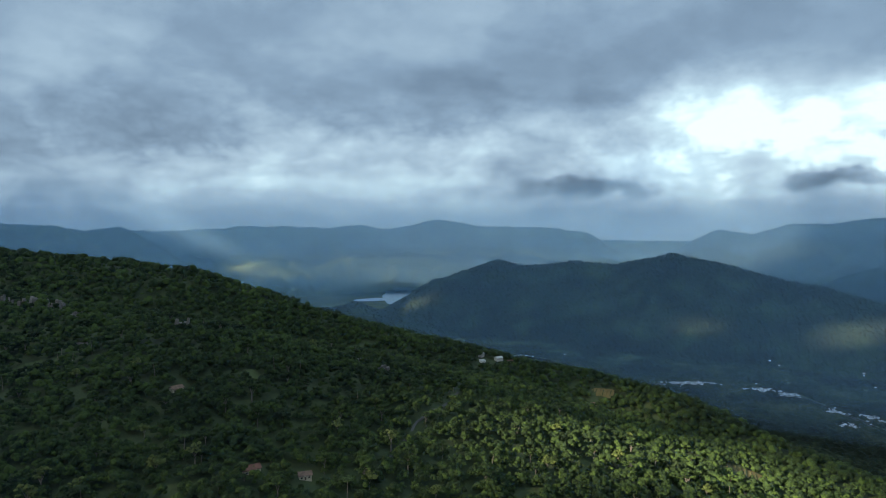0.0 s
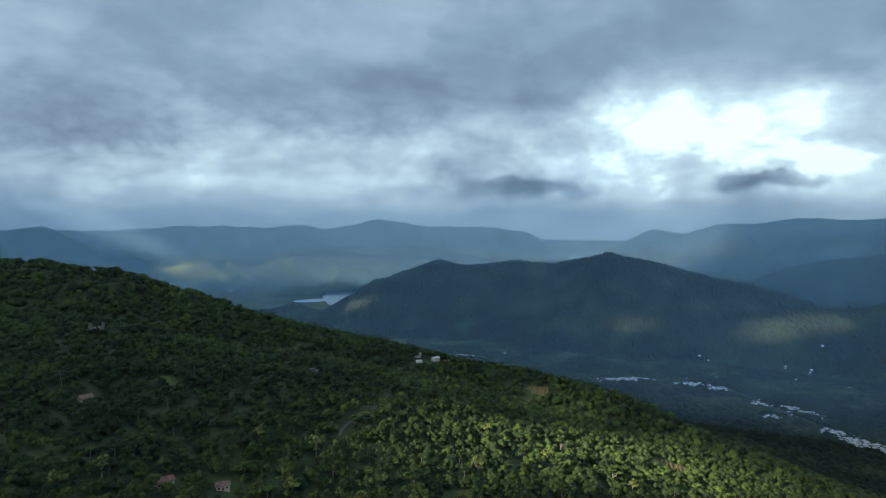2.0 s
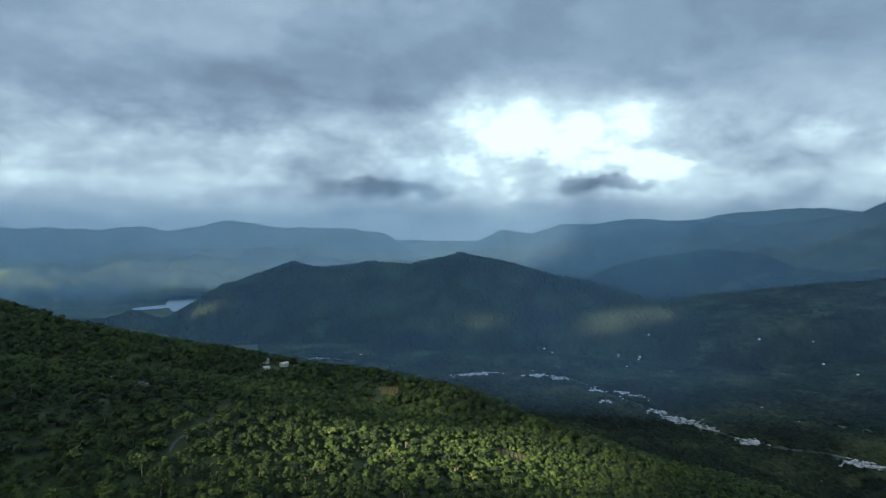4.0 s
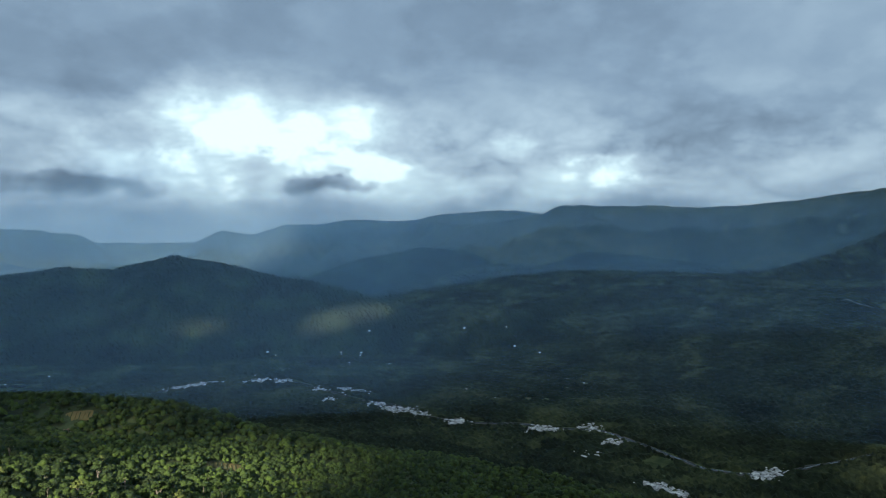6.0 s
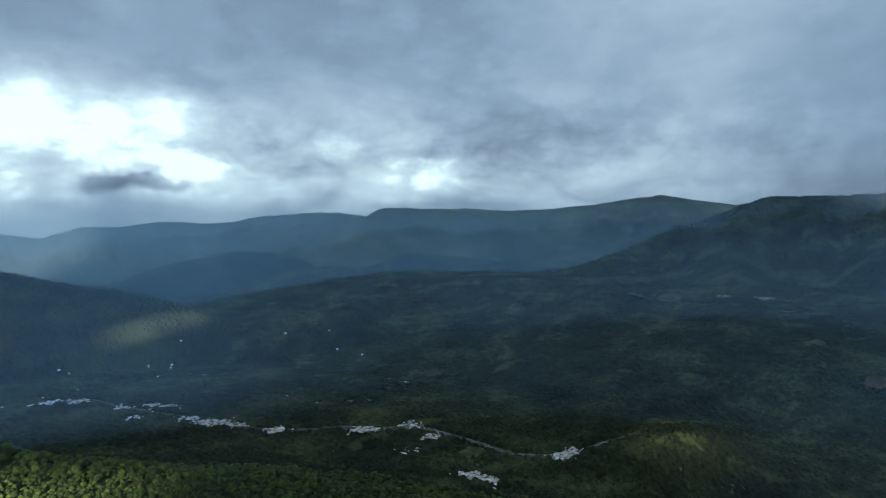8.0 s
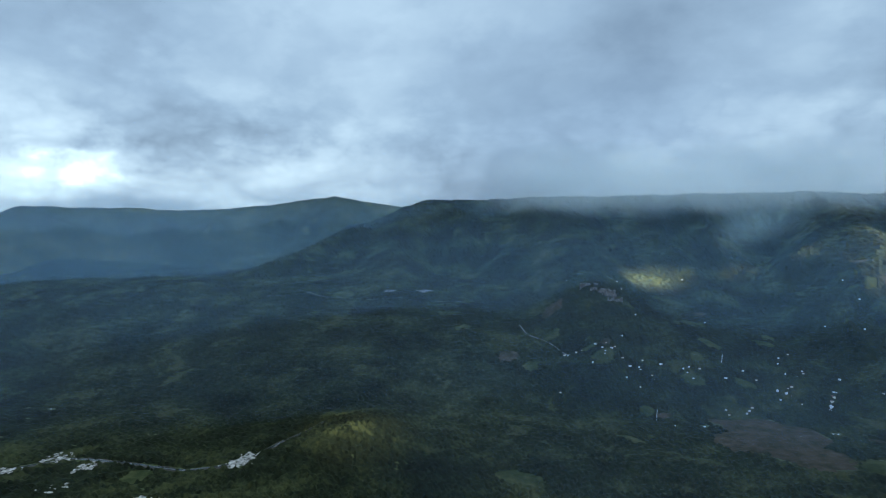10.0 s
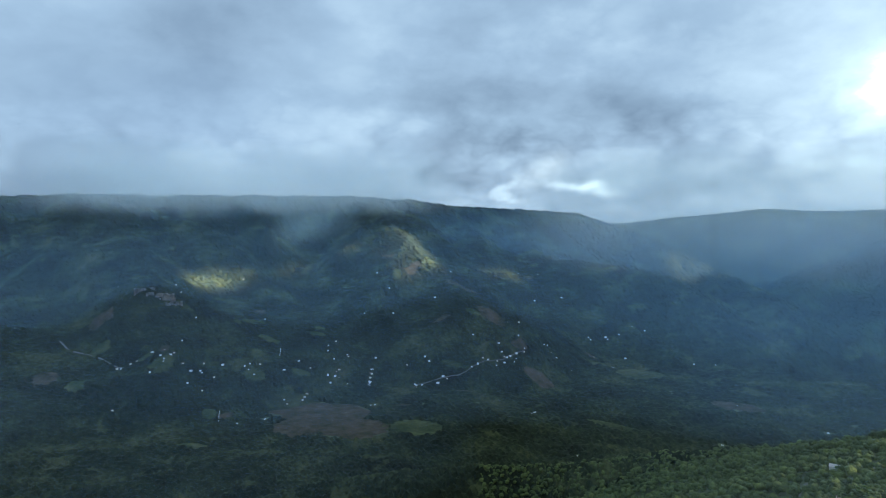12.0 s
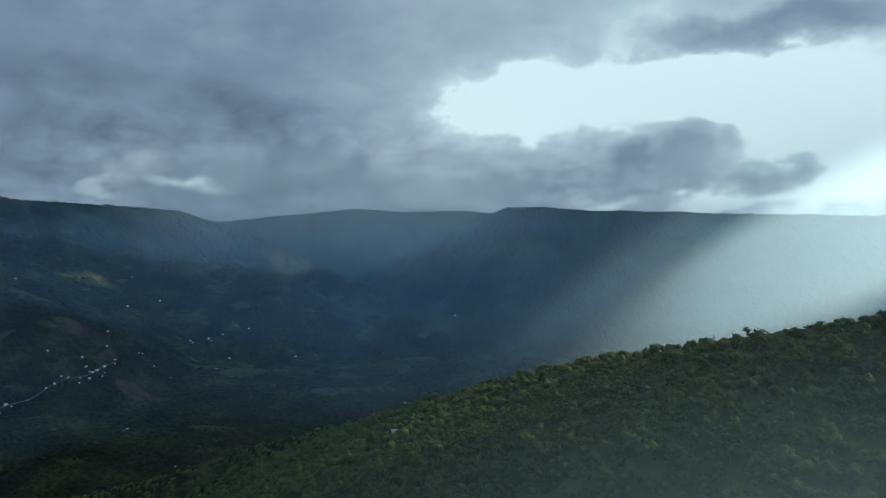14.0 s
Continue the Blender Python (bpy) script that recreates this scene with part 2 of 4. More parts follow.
MESA = [(2900, 3450, -200), (3037, 3339, -121), (3224, 3159, -6), (3531, 2816, 68), (3590, 2725, 118), (3890, 2285, 122), (4079, 1917, 102), (4257, 1494, 151), (4374, 1121, 191), (4389, 1064, 207), (4444, 814, 172), (4483, 581, 120), (4500, 0, 60)]
RANGE_EAST = [(3372, -3342, -20), (2951, -3788, 60), (2487, -4148, 110), (2004, -4404, 100), (1456, -4617, 85), (700, -4780, 60)]


def hashed(i, j, seed):
    n = np.sin(i * 127.1 + j * 311.7 + seed * 74.7) * 43758.5453
    return n - np.floor(n)


def wavy(x, y, seed=0):
    """Value noise, 0 to 1."""
    i, j = np.floor(x), np.floor(y)
    u, v = x - i, y - j
    u, v = u * u * (3 - 2 * u), v * v * (3 - 2 * v)
    a, b, c, d = hashed(i, j, seed), hashed(i + 1, j, seed), hashed(i, j + 1, seed), hashed(i + 1, j + 1, seed)
    return (a * (1 - u) + b * u) * (1 - v) + (c * (1 - u) + d * u) * v


def rough(x, y, size, octaves=5, seed=0):
    """Layered noise about 0, -1 to 1."""
    out, amp, total = 0.0, 1.0, 0.0
    for k in range(octaves):
        out = out + amp * (2 * wavy(x / size + 17.3 * k, y / size - 9.1 * k, seed + k) - 1)
        total, size, amp = total + amp, size / 2.07, amp * 0.5
    return out / total


def ribbed(x, y, size, octaves=4, seed=0):
    """Sharp-crested noise, 0 to 1."""
    out, amp, total = 0.0, 1.0, 0.0
    for k in range(octaves):
        out = out + amp * (1 - np.abs(2 * wavy(x / size + 5.7 * k, y / size + 3.3 * k, seed + k) - 1))
        total, size, amp = total + amp, size / 2.1, amp * 0.5
    return out / total


def from_crest(x, y, line, slope, blunt):
    """Height of a ridge that falls from a crest line on both sides, and the distance from the crest."""
    line = np.array(line, float)
    best, dist = np.full(np.shape(x), -1e9), np.full(np.shape(x), 1e9)
    for a, b in zip(line[:-1], line[1:]):
        d = b - a
        s = np.clip(((x - a[0]) * d[0] + (y - a[1]) * d[1]) / (d[0] ** 2 + d[1] ** 2), 0, 1)
        r = np.hypot(x - a[0] - s * d[0], y - a[1] - s * d[1])
        h = a[2] + s * d[2] - slope * (np.sqrt(r * r + blunt * blunt) - blunt)
        best, dist = np.maximum(best, h), np.minimum(dist, r)
    return best, dist


def land(x, y, ridges, base, soft, gully, size, seed, ribs=(1.0, 1.0)):
    """Ridges joined softly over a base level, cut by gullies away from their crests; ribs: how the gullies are drawn out along x and y."""
    x, y = np.asarray(x, float), np.asarray(y, float)
    wx, wy = x + 30 * rough(x, y, 260, 3, seed + 20), y + 30 * rough(x, y, 260, 3, seed + 30)
    parts, near = [], np.full(x.shape, 1e9)
    for line, slope, blunt in ridges:
        sharp = from_crest(x, y, line, slope, blunt)
        bent = from_crest(wx, wy, line, slope, blunt)[0]
        k = np.clip(sharp[1] / 120, 0, 1)
        parts.append(sharp[0] * (1 - k) + bent * k)
        near = np.minimum(near, sharp[1])
    top = np.maximum.reduce(parts)
    h = top + soft * np.log(sum(np.exp(np.clip((p - top) / soft, -40, 0)) for p in parts)) - 0.0
    cut = np.clip(near / 250, 0, 1) * np.clip((h - base + 30) / 120, 0, 1)
    h = h + gully * cut * (ribbed(wx * ribs[0], wy * ribs[1], size, 4, seed) - 0.55) * 1.6
    over = h - base
    return base + 0.5 * (over + np.sqrt(over * over + 30.0 ** 2)) - 3.0


def ground_height(x, y):
    x, y = np.asarray(x, float), np.asarray(y, float)
    return land(x, y, NEAR, FLOOR, 8.0, 16.0, 170.0, 1) + 3.5 * rough(x, y, 90, 4, 8)


def mount_height(x, y):
    apron = -490.0 + 0.22 * np.clip(x - 1600.0, -300.0, 1100.0)
    x, y = np.asarray(x, float), np.asarray(y, float)
    within = np.clip((3250 - x) / 450, 0, 1) * np.clip((x - 1550) / 350, 0, 1) * np.clip((y + 2350) / 400, 0, 1) * np.clip((900 - y) / 500, 0, 1)
    spurs = 75 * within * (ribbed(x * 0.3 + 0.25 * y, y, 560, 2, 31) - 0.55)
    return spurs + land(x, y, [(MOUNT, 0.62, 30)] + [(r, 0.55, 14) for r in MOUNT_RIBS], apron, 8.0, 135.0 * np.clip((np.asarray(y) + 2500.0) / 700.0, 0.3, 1.0), 300.0, 3, (0.38, 1.0)) + 6 * rough(x, y, 120, 4, 5)


def peak_height(x, y):
    return land(x, y, [(PEAK_HILL, 0.50, 20)] + [(r, 0.50, 16) for r in PEAK_RIBS], -540.0, 8.0, 70.0, 240.0, 4, (1.0, 0.4)) + 4 * rough(x, y, 110, 4, 6)


def east_height(x, y):
    return land(x, y, [(EAST_HILL, 0.55, 25)] + [(r, 0.5, 25) for r in EAST_RIBS], -540.0, 10.0, 80.0, 330.0, 9, (1.0, 0.4)) + 6 * rough(x, y, 120, 4, 7)
# ---- end of the shape of the land ----


# ---- materials ----
def material(name, roughness=0.85):
    m = bpy.data.materials.new(name)
    m.use_nodes = True
    b = m.node_tree.nodes["Principled BSDF"]
    b.inputs["Roughness"].default_value = roughness
    b.inputs["Specular IOR Level"].default_value = 0.25
    return m, m.node_tree, b


def place(tree):
    return tree.nodes.new("ShaderNodeNewGeometry").outputs["Position"]


def bumped(tree, bsdf, height, strength, distance):
    n = tree.nodes.new("ShaderNodeBump")
    n.inputs["Strength"].default_value, n.inputs["Distance"].default_value = strength, distance
    tree.links.new(height, n.inputs["Height"])
    tree.links.new(n.outputs[0], bsdf.inputs["Normal"])


def earth_like(name, stops, size, grain, bump=0.4, distance=1.0, roughness=0.9):
    """Soil, grass or rock: broad patches and fine grain, sizes in metres."""
    m, t, b = material(name, roughness)
    p = place(t)
    broad = noised(t, p, 1.0 / size, 5.0, 0.6)
    fine = noised(t, p, 1.0 / grain, 6.0, 0.65)
    v = calc(t, "ADD", calc(t, "MULTIPLY", broad, 0.6), calc(t, "MULTIPLY", fine, 0.4))
    t.links.new(ramp(t, v, stops), b.inputs["Base Color"])
    bumped(t, b, fine, bump, distance)
    return m


def leafy(name, dark, mid, light, tree_size=14.0):
    """Foliage: hue differs from stand to stand, tree to tree and clump to clump."""
    m, t, b = material(name, 0.75)
    b.inputs["Specular IOR Level"].default_value = 0.08
    p = place(t)
    stand = noised(t, p, 1.0 / 90.0, 3.0)
    single = noised(t, p, 1.0 / tree_size, 3.0, 0.6)
    island = t.nodes.new("ShaderNodeNewGeometry").outputs["Random Per Island"]
    v = calc(t, "ADD", calc(t, "ADD", calc(t, "MULTIPLY", stand, 0.35), calc(t, "MULTIPLY", single, 0.45)), calc(t, "MULTIPLY", island, 0.22))
    v = calc(t, "MULTIPLY_ADD", calc(t, "SUBTRACT", noised(t, p, 0.9, 4.0, 0.65), 0.5), 0.55, v)
    colour = ramp(t, v, [(0.30, dark), (0.5, mid), (0.72, light)])
    t.links.new(colour, b.inputs["Base Color"])
    bumped(t, b, noised(t, p, 0.9, 5.0, 0.7), 1.0, 1.6)
    return m


def distant(name, dark, mid, light, size=420.0, clearings=0.35):
    """Woods and rough grazing seen from afar: stands, single crowns and clearings."""
    m, t, b = material(name, 0.95)
    b.inputs["Specular IOR Level"].default_value = 0.05
    p = place(t)
    broad = noised(t, p, 1.0 / size, 6.0, 0.6)
    crowns = noised(t, p, 1.0 / 13.0, 3.0, 0.7)
    v = calc(t, "ADD", calc(t, "MULTIPLY", broad, 0.62), calc(t, "MULTIPLY", crowns, 0.38))
    tone = ramp(t, v, [(0.38, dark), (0.52, mid), (0.66, light)])
    grass = smooth(t, noised(t, p, 1.0 / 130.0, 5.0, 0.65, 0.4), 0.58, 0.66)
    t.links.new(mixed(t, calc(t, "MULTIPLY", grass, clearings), tone, light), b.inputs["Base Color"])
    bumped(t, b, crowns, 0.6, 4.0)
    return m


def airy(name, tint, cover):
    """Damp air or thin cloud: mostly clear, scattering light to both sides; cover(tree) gives how much it hides."""
    m, t, bsdf = material(name)
    t.nodes.remove(bsdf)
    back, front = t.nodes.new("ShaderNodeBsdfTranslucent"), t.nodes.new("ShaderNodeBsdfDiffuse")
    clear = t.nodes.new("ShaderNodeBsdfTransparent")
    for n in (back, front):
        n.inputs[0].default_value = (*tint, 1.0)
    both, blend = t.nodes.new("ShaderNodeMixShader"), t.nodes.new("ShaderNodeMixShader")
    both.inputs[0].default_value = 0.5
    t.links.new(front.outputs[0], both.inputs[1])
    t.links.new(back.outputs[0], both.inputs[2])
    t.links.new(cover(t), blend.inputs[0])
    t.links.new(clear.outputs[0], blend.inputs[1])
    t.links.new(both.outputs[0], blend.inputs[2])
    t.links.new(blend.outputs[0], t.nodes["Material Output"].inputs["Surface"])
    return m


def bearing(tree):
    """Compass bearing of a place from the start of the walk, -100 to 260, and its height."""
    sep = tree.nodes.new("ShaderNodeSeparateXYZ")
    tree.links.new(place(tree), sep.inputs[0])
    az = calc(tree, "DEGREES", calc(tree, "ARCTAN2", sep.outputs[0], sep.outputs[1]))
    return calc(tree, "ADD", az, calc(tree, "MULTIPLY", calc(tree, "LESS_THAN", az, -100.0), 360.0)), sep.outputs[2]


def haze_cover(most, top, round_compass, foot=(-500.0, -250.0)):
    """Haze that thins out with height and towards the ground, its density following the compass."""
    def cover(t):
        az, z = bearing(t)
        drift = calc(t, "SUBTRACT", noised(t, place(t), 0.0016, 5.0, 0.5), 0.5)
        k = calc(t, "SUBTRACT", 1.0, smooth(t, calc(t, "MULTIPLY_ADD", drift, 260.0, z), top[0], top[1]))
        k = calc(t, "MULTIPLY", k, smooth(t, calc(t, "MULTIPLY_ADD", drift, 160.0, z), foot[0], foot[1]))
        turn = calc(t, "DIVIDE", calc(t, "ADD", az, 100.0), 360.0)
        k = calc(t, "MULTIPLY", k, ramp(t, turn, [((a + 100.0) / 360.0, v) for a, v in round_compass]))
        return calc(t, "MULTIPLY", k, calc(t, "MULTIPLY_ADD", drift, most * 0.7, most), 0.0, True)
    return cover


def plain(name, colour, roughness=0.7, grain=0.35):
    m, t, b = material(name, roughness)
    p = place(t)
    v = calc(t, "ADD", calc(t, "MULTIPLY", noised(t, p, 0.5, 5.0), 0.6), calc(t, "MULTIPLY", noised(t, p, 3.0, 5.0), 0.4))
    lo, hi = tuple(c * (1 - grain) for c in colour), tuple(min(1.0, c * (1 + grain)) for c in colour)
    t.links.new(ramp(t, v, [(0.35, lo), (0.65, hi)]), b.inputs["Base Color"])
    return m


FOREST_FLOOR = earth_like("forest_floor", [(0.3, (0.012, 0.018, 0.008)), (0.5, (0.032, 0.046, 0.016)), (0.7, (0.062, 0.078, 0.026))], 60.0, 5.0)
FOLIAGE = leafy("foliage", (0.009, 0.015, 0.007), (0.022, 0.037, 0.011), (0.056, 0.088, 0.018))
# the spur's leaf colours are lifted to carry the haze before it
FOLIAGE_SPUR_HAZED = leafy("spur_foliage_hazed", (0.020, 0.031, 0.013), (0.042, 0.061, 0.022), (0.088, 0.114, 0.036), 9.0)
BARK = earth_like("bark", [(0.35, (0.06, 0.05, 0.04)), (0.65, (0.2, 0.17, 0.14))], 2.0, 0.3)
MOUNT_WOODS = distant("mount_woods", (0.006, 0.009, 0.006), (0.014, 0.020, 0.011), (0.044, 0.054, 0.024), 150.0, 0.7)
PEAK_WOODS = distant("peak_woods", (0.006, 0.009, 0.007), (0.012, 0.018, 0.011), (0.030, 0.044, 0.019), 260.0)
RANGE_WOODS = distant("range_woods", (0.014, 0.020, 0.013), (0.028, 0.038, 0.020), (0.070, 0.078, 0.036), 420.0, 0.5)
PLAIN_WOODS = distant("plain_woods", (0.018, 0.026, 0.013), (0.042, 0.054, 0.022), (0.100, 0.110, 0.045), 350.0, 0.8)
FAR_BROWN = distant("far_ploughed", (0.016, 0.018, 0.010), (0.040, 0.034, 0.024), (0.060, 0.052, 0.036), 40.0)
FAR_GREEN = distant("far_pasture", (0.016, 0.024, 0.010), (0.032, 0.043, 0.018), (0.058, 0.066, 0.029), 45.0)
FAR_ROCK = distant("far_rock", (0.06, 0.06, 0.06), (0.15, 0.148, 0.145), (0.30, 0.29, 0.28), 12.0, 0.0)
FIELD_GREEN = earth_like("grass_field", [(0.3, (0.026, 0.042, 0.014)), (0.5, (0.050, 0.070, 0.022)), (0.7, (0.095, 0.098, 0.036))], 40.0, 3.0)
FIELD_GOLD = earth_like("dry_terraces", [(0.3, (0.055, 0.047, 0.019)), (0.5, (0.095, 0.074, 0.028)), (0.7, (0.07, 0.08, 0.026))], 14.0, 1.2)
ROAD_DUST = earth_like("road_dust", [(0.3, (0.045, 0.044, 0.042)), (0.7, (0.10, 0.098, 0.092))], 20.0, 2.0)
PALE_ROCK = earth_like("pale_rock", [(0.38, (0.06, 0.06, 0.06)), (0.5, (0.26, 0.26, 0.26)), (0.62, (0.58, 0.58, 0.57))], 11.0, 3.5, 0.8)
CLIFF_ROCK = earth_like("cliff_rock", [(0.3, (0.05, 0.045, 0.045)), (0.5, (0.14, 0.125, 0.12)), (0.7, (0.27, 0.25, 0.235))], 6.0, 1.2, 0.9)
GRAVEL = earth_like("gravel", [(0.3, (0.015, 0.016, 0.014)), (0.7, (0.055, 0.052, 0.048))], 18.0, 2.0)
FOAM = plain("white_water", (0.26, 0.27, 0.28), 0.4, 0.25)
WALL_WHITE, WALL_CREAM = plain("white_wall", (0.46, 0.45, 0.42), 0.8, 0.15), plain("cream_wall", (0.45, 0.38, 0.28), 0.8, 0.2)
ROOF_METAL, ROOF_WHITE = plain("metal_roof", (0.28, 0.28, 0.28), 0.45, 0.25), plain("white_roof", (0.40, 0.40, 0.39), 0.5, 0.2)
ROOF_RUST, ROOF_TILE = plain("rusty_roof", (0.12, 0.075, 0.055), 0.7, 0.4), plain("tile_roof", (0.11, 0.052, 0.040), 0.8, 0.35)
DARK_GLASS = plain("dark_window", (0.02, 0.022, 0.025), 0.2, 0.1)


def water(name, colour, roughness):
    m, t, b = material(name, roughness)
    b.inputs["Base Color"].default_value = (*colour, 1.0)
    b.inputs["Specular IOR Level"].default_value = 0.5
    bumped(t, b, noised(t, place(t), 0.12, 4.0), 0.15, 0.4)
    return m


LAKE_WATER, RIVER_WATER = water("lake_water", (0.26, 0.33, 0.40), 0.45), water("river_water", (0.035, 0.045, 0.045), 0.25)

# ---- mesh helpers ----
def mesh_of(name, verts, faces, mat, smooth_faces=False):
    """A mesh from arrays of corners and of faces with three or four corners each."""
    verts, faces = np.asarray(verts, np.float32).reshape(-1, 3), np.asarray(faces, np.int32)
    me = bpy.data.meshes.new(name)
    n, k = faces.shape
    me.vertices.add(len(verts))
    me.vertices.foreach_set("co", verts.ravel())
    me.loops.add(n * k)
    me.loops.foreach_set("vertex_index", faces.ravel())
    me.polygons.add(n)
    me.polygons.foreach_set("loop_start", np.arange(0, n * k, k, dtype=np.int32))
    me.polygons.foreach_set("loop_total", np.full(n, k, np.int32))
    me.polygons.foreach_set("use_smooth", np.full(n, smooth_faces))
    me.materials.append(mat)
    me.update(calc_edges=True)
    return me


def grid_faces(rows, cols):
    a = (np.arange(rows - 1)[:, None] * cols + np.arange(cols - 1)[None]).ravel()
    return np.stack([a, a + cols, a + cols + 1, a + 1], 1)


def part(name, me, parent, label=""):
    ob = new(name, me)
    ob.parent = parent
    return tagged(ob, label)


def fan(name, height, az, reach, steps, mat, label, tall=0.0):
    """Land over a sector round the start of the walk, from and to in degrees and metres; tall: the height of its woods."""
    a = np.radians(np.linspace(*az, steps[0]))
    r = np.geomspace(*reach, steps[1])
    x, y = r[:, None] * np.sin(a)[None], r[:, None] * np.cos(a)[None]
    z = height(x, y) + (canopy(x, y, tall) if tall else 0.0)
    faces = grid_faces(len(r), len(a))[:, ::-1]
    ob = new(name, mesh_of(name, np.stack([x, y, z], -1), faces, mat, not tall))
    return tagged(ob, label, "land", kind="structure")


def ridge_line(line, slope, blunt, gully, size, seed, uneven=24.0, base=-560.0):
    return lambda x, y: land(x, y, [(line, slope, blunt)], base, 8.0, gully, size, seed) + 5 * rough(x, y, 90, 4, seed) + uneven * rough(x, y, 420, 4, seed + 50)


# ---- the plan: river, fields, tracks and houses ----
RIVER = [(560, 1890), (614, 1856), (727, 1871), (873, 1854), (975, 1740), (988, 1529), (1016, 1375), (1027, 1247), (1058, 1100), (1106, 1060), (1167, 985), (1197, 923), (1272, 838), (1256, 717), (1213, 564), (1237, 463), (1296, 411), (1370, 380), (1520, 330)]
BARS = [(671, 1866), (700, 1860), (722, 1856), (750, 1862), (780, 1864), (866, 1796), (890, 1795), (912, 1791), (948, 1746), (971, 1572), (1033, 1538), (1048, 1489), (939, 1470), (1008, 1352), (1016, 1301), (1022, 1275), (1032, 1253), (1041, 1209), (1062, 1094),
        (1068, 1100), (1164, 937), (1185, 919), (1265, 862), (1222, 770), (1230, 460), (1251, 451)]
FIELDS_BROWN = [(1510, -655, 95, 85, 45), (1630, -650, 115, 90, 20), (1480, -590, 75, 65, 0), (1400, -700, 90, 85, 30), (1540, -730, 85, 75, 10), (1989, -81, 44, 30, 0), (1777, -1390, 60, 30, 20), (1480, -1341, 66, 34, 0), (1016, -1640, 75, 44, 20), (2250, -235, 50, 40, 0)]
FIELDS_GREEN = [(1331, -830, 72, 62, 15), (1232, -88, 55, 36, 60), (1903, -144, 40, 22, 0), (2056, -699, 45, 25, 30), (1484, -344, 40, 20, 40), (1415, -1720, 85, 70, 30), (1097, -1235, 70, 18, 20), (1180, 640, 40, 30, 0), (2520, 560, 60, 45, 0)]
# small holdings scattered over the lower slopes
lots = np.random.default_rng(29)
FIELDS_BROWN += [(1500 + 900 * lots.random(), -150 - 1900 * lots.random(), 16 + 26 * lots.random(), 12 + 16 * lots.random(), 180 * lots.random()) for k in range(16)]
FIELDS_GREEN += [(1450 + 1300 * lots.random(), 300 - 2500 * lots.random(), 16 + 34 * lots.random(), 12 + 18 * lots.random(), 180 * lots.random()) for k in range(26)]
FARMS = [(1500 + 950 * lots.random() ** 1.4, -200 - 1900 * lots.random()) for k in range(64)] + [(1150 + 700 * lots.random(), 900 + 1000 * lots.random()) for k in range(16)]
# x, y, half lengths and turn of what is kept free of trees
CLEARINGS = [(-255, 3960, 125, 420, 6), (-410, 3800, 115, 80, 25), (194, 768, 22, 14, -25), (263, 552, 22, 17, -20), (128, 706, 14, 12, 0), (-262, 418, 22, 11, 10), (-120, 398, 10, 8, 0), (72, 872, 34, 15, 10), (8, -560, 78, 9, -38), (120, -640, 30, 7, -35)]
CLEARINGS += FIELDS_BROWN + FIELDS_GREEN + [(x, y, 24, 20, 0) for x, y in BARS] + [(1050, 548, 28, 48, 0)]
ROADS = [(RIVER, 9.0), ([(-30, 360), (-20, 395), (-17, 411), (-9, 427), (0, 451), (8, 475), (12, 500)], 1.0), ([(60, 860), (30, 850), (5, 835)], 1.6), ([(262, -535), (268, -547), (281, -572), (299, -616), (288, -622)], 2.0)]
SLOPE_ROADS = [([(2232, -124), (2147, -142), (2085, -180), (2018, -219), (1946, -255), (1926, -286)], 4.5), ([(1650, -1014), (1620, -1090), (1600, -1200), (1590, -1290), (1620, -1400)], 3.4),
               ([(2542, 882), (2539, 767), (2569, 714), (2491, 620), (2480, 500), (2431, 353), (2429, 222), (2434, 68), (2333, -30)], 4)]
ROADS += [(line, width * 0.8) for line, width in SLOPE_ROADS]
# where the houses stand: x, y, kind, turn; and x, y
NEAR_HOUSES = [(54, 866, 4, 20), (77, 880, 1, 30), (91, 867, 3, 10), (54, 890, 0, 60), (-95, 313, 3, 35), (-70, 322, 2, 20), (-154, 368, 2, 50), (178, 752, 2, 10), (500, -675, 0, 20), (216, -497, 2, 40), (284, -628, 0, 20), (240, -605, 4, 0), (480, -800, 0, 10)]
VILLAGE_WEST = [(1951, -247), (1943, -280), (1937, -296), (1846, -314), (1931, -364), (1919, -388), (1880, -403), (1799, -399), (1871, -447), (1897, -514), (1877, -571), (1885, -618), (1837, -674), (1894, -740), (1852, -761), (1796, -794), (1784, -812), (1823, -842), (1922, -914), (1668, -625), (1690, -682), (1905, -350), (1860, -420), (2680, -790), (1905, -376)]
VILLAGE_EAST = [(1650, -1014), (1616, -1068), (1625, -1092), (1606, -1184), (1602, -1204), (1598, -1242), (1589, -1268), (1596, -1311), (1608, -1359), (1625, -1407), (1621, -1311), (1635, -1500), (1591, -1517), (1608, -1506), (1751, -1038), (1722, -1087), (1563, -1018), (1503, -956), (1275, -1151), (1267, -1136), (1792, -1867), (1743, -1908), (1655, -1012), (1600, -1328), (1614, -1398), (1641, -1521), (1580, -1290), (1612, -1230)]
VALLEY_HOUSES = [(1465, -1818), (1388, -1959), (1350, -2025), (1186, -2525), (1033, -2593), (848, -2660), (778, -1621), (999, -1624), (1021, -1672), (1030, -1650), (782, -1451), (859, -1334), (982, -1014), (1078, 2102), (1159, 1875), (1181, 1819), (1282, 1939), (1315, 1776), (1329, 1716), (1335, 1890), (693, 1532), (918, 1864), (574, 2119), (582, 2125), (435, 2278), (546, 2234), (1096, 2076), (1203, 1964), (1286, 1945), (1420, 1960)]
TOWN = [(269, 2268), (291, 2253), (308, 2234), (258, 2262), (280, 2275), (297, 2262), (318, 2246), (330, 2236), (302, 2240)]
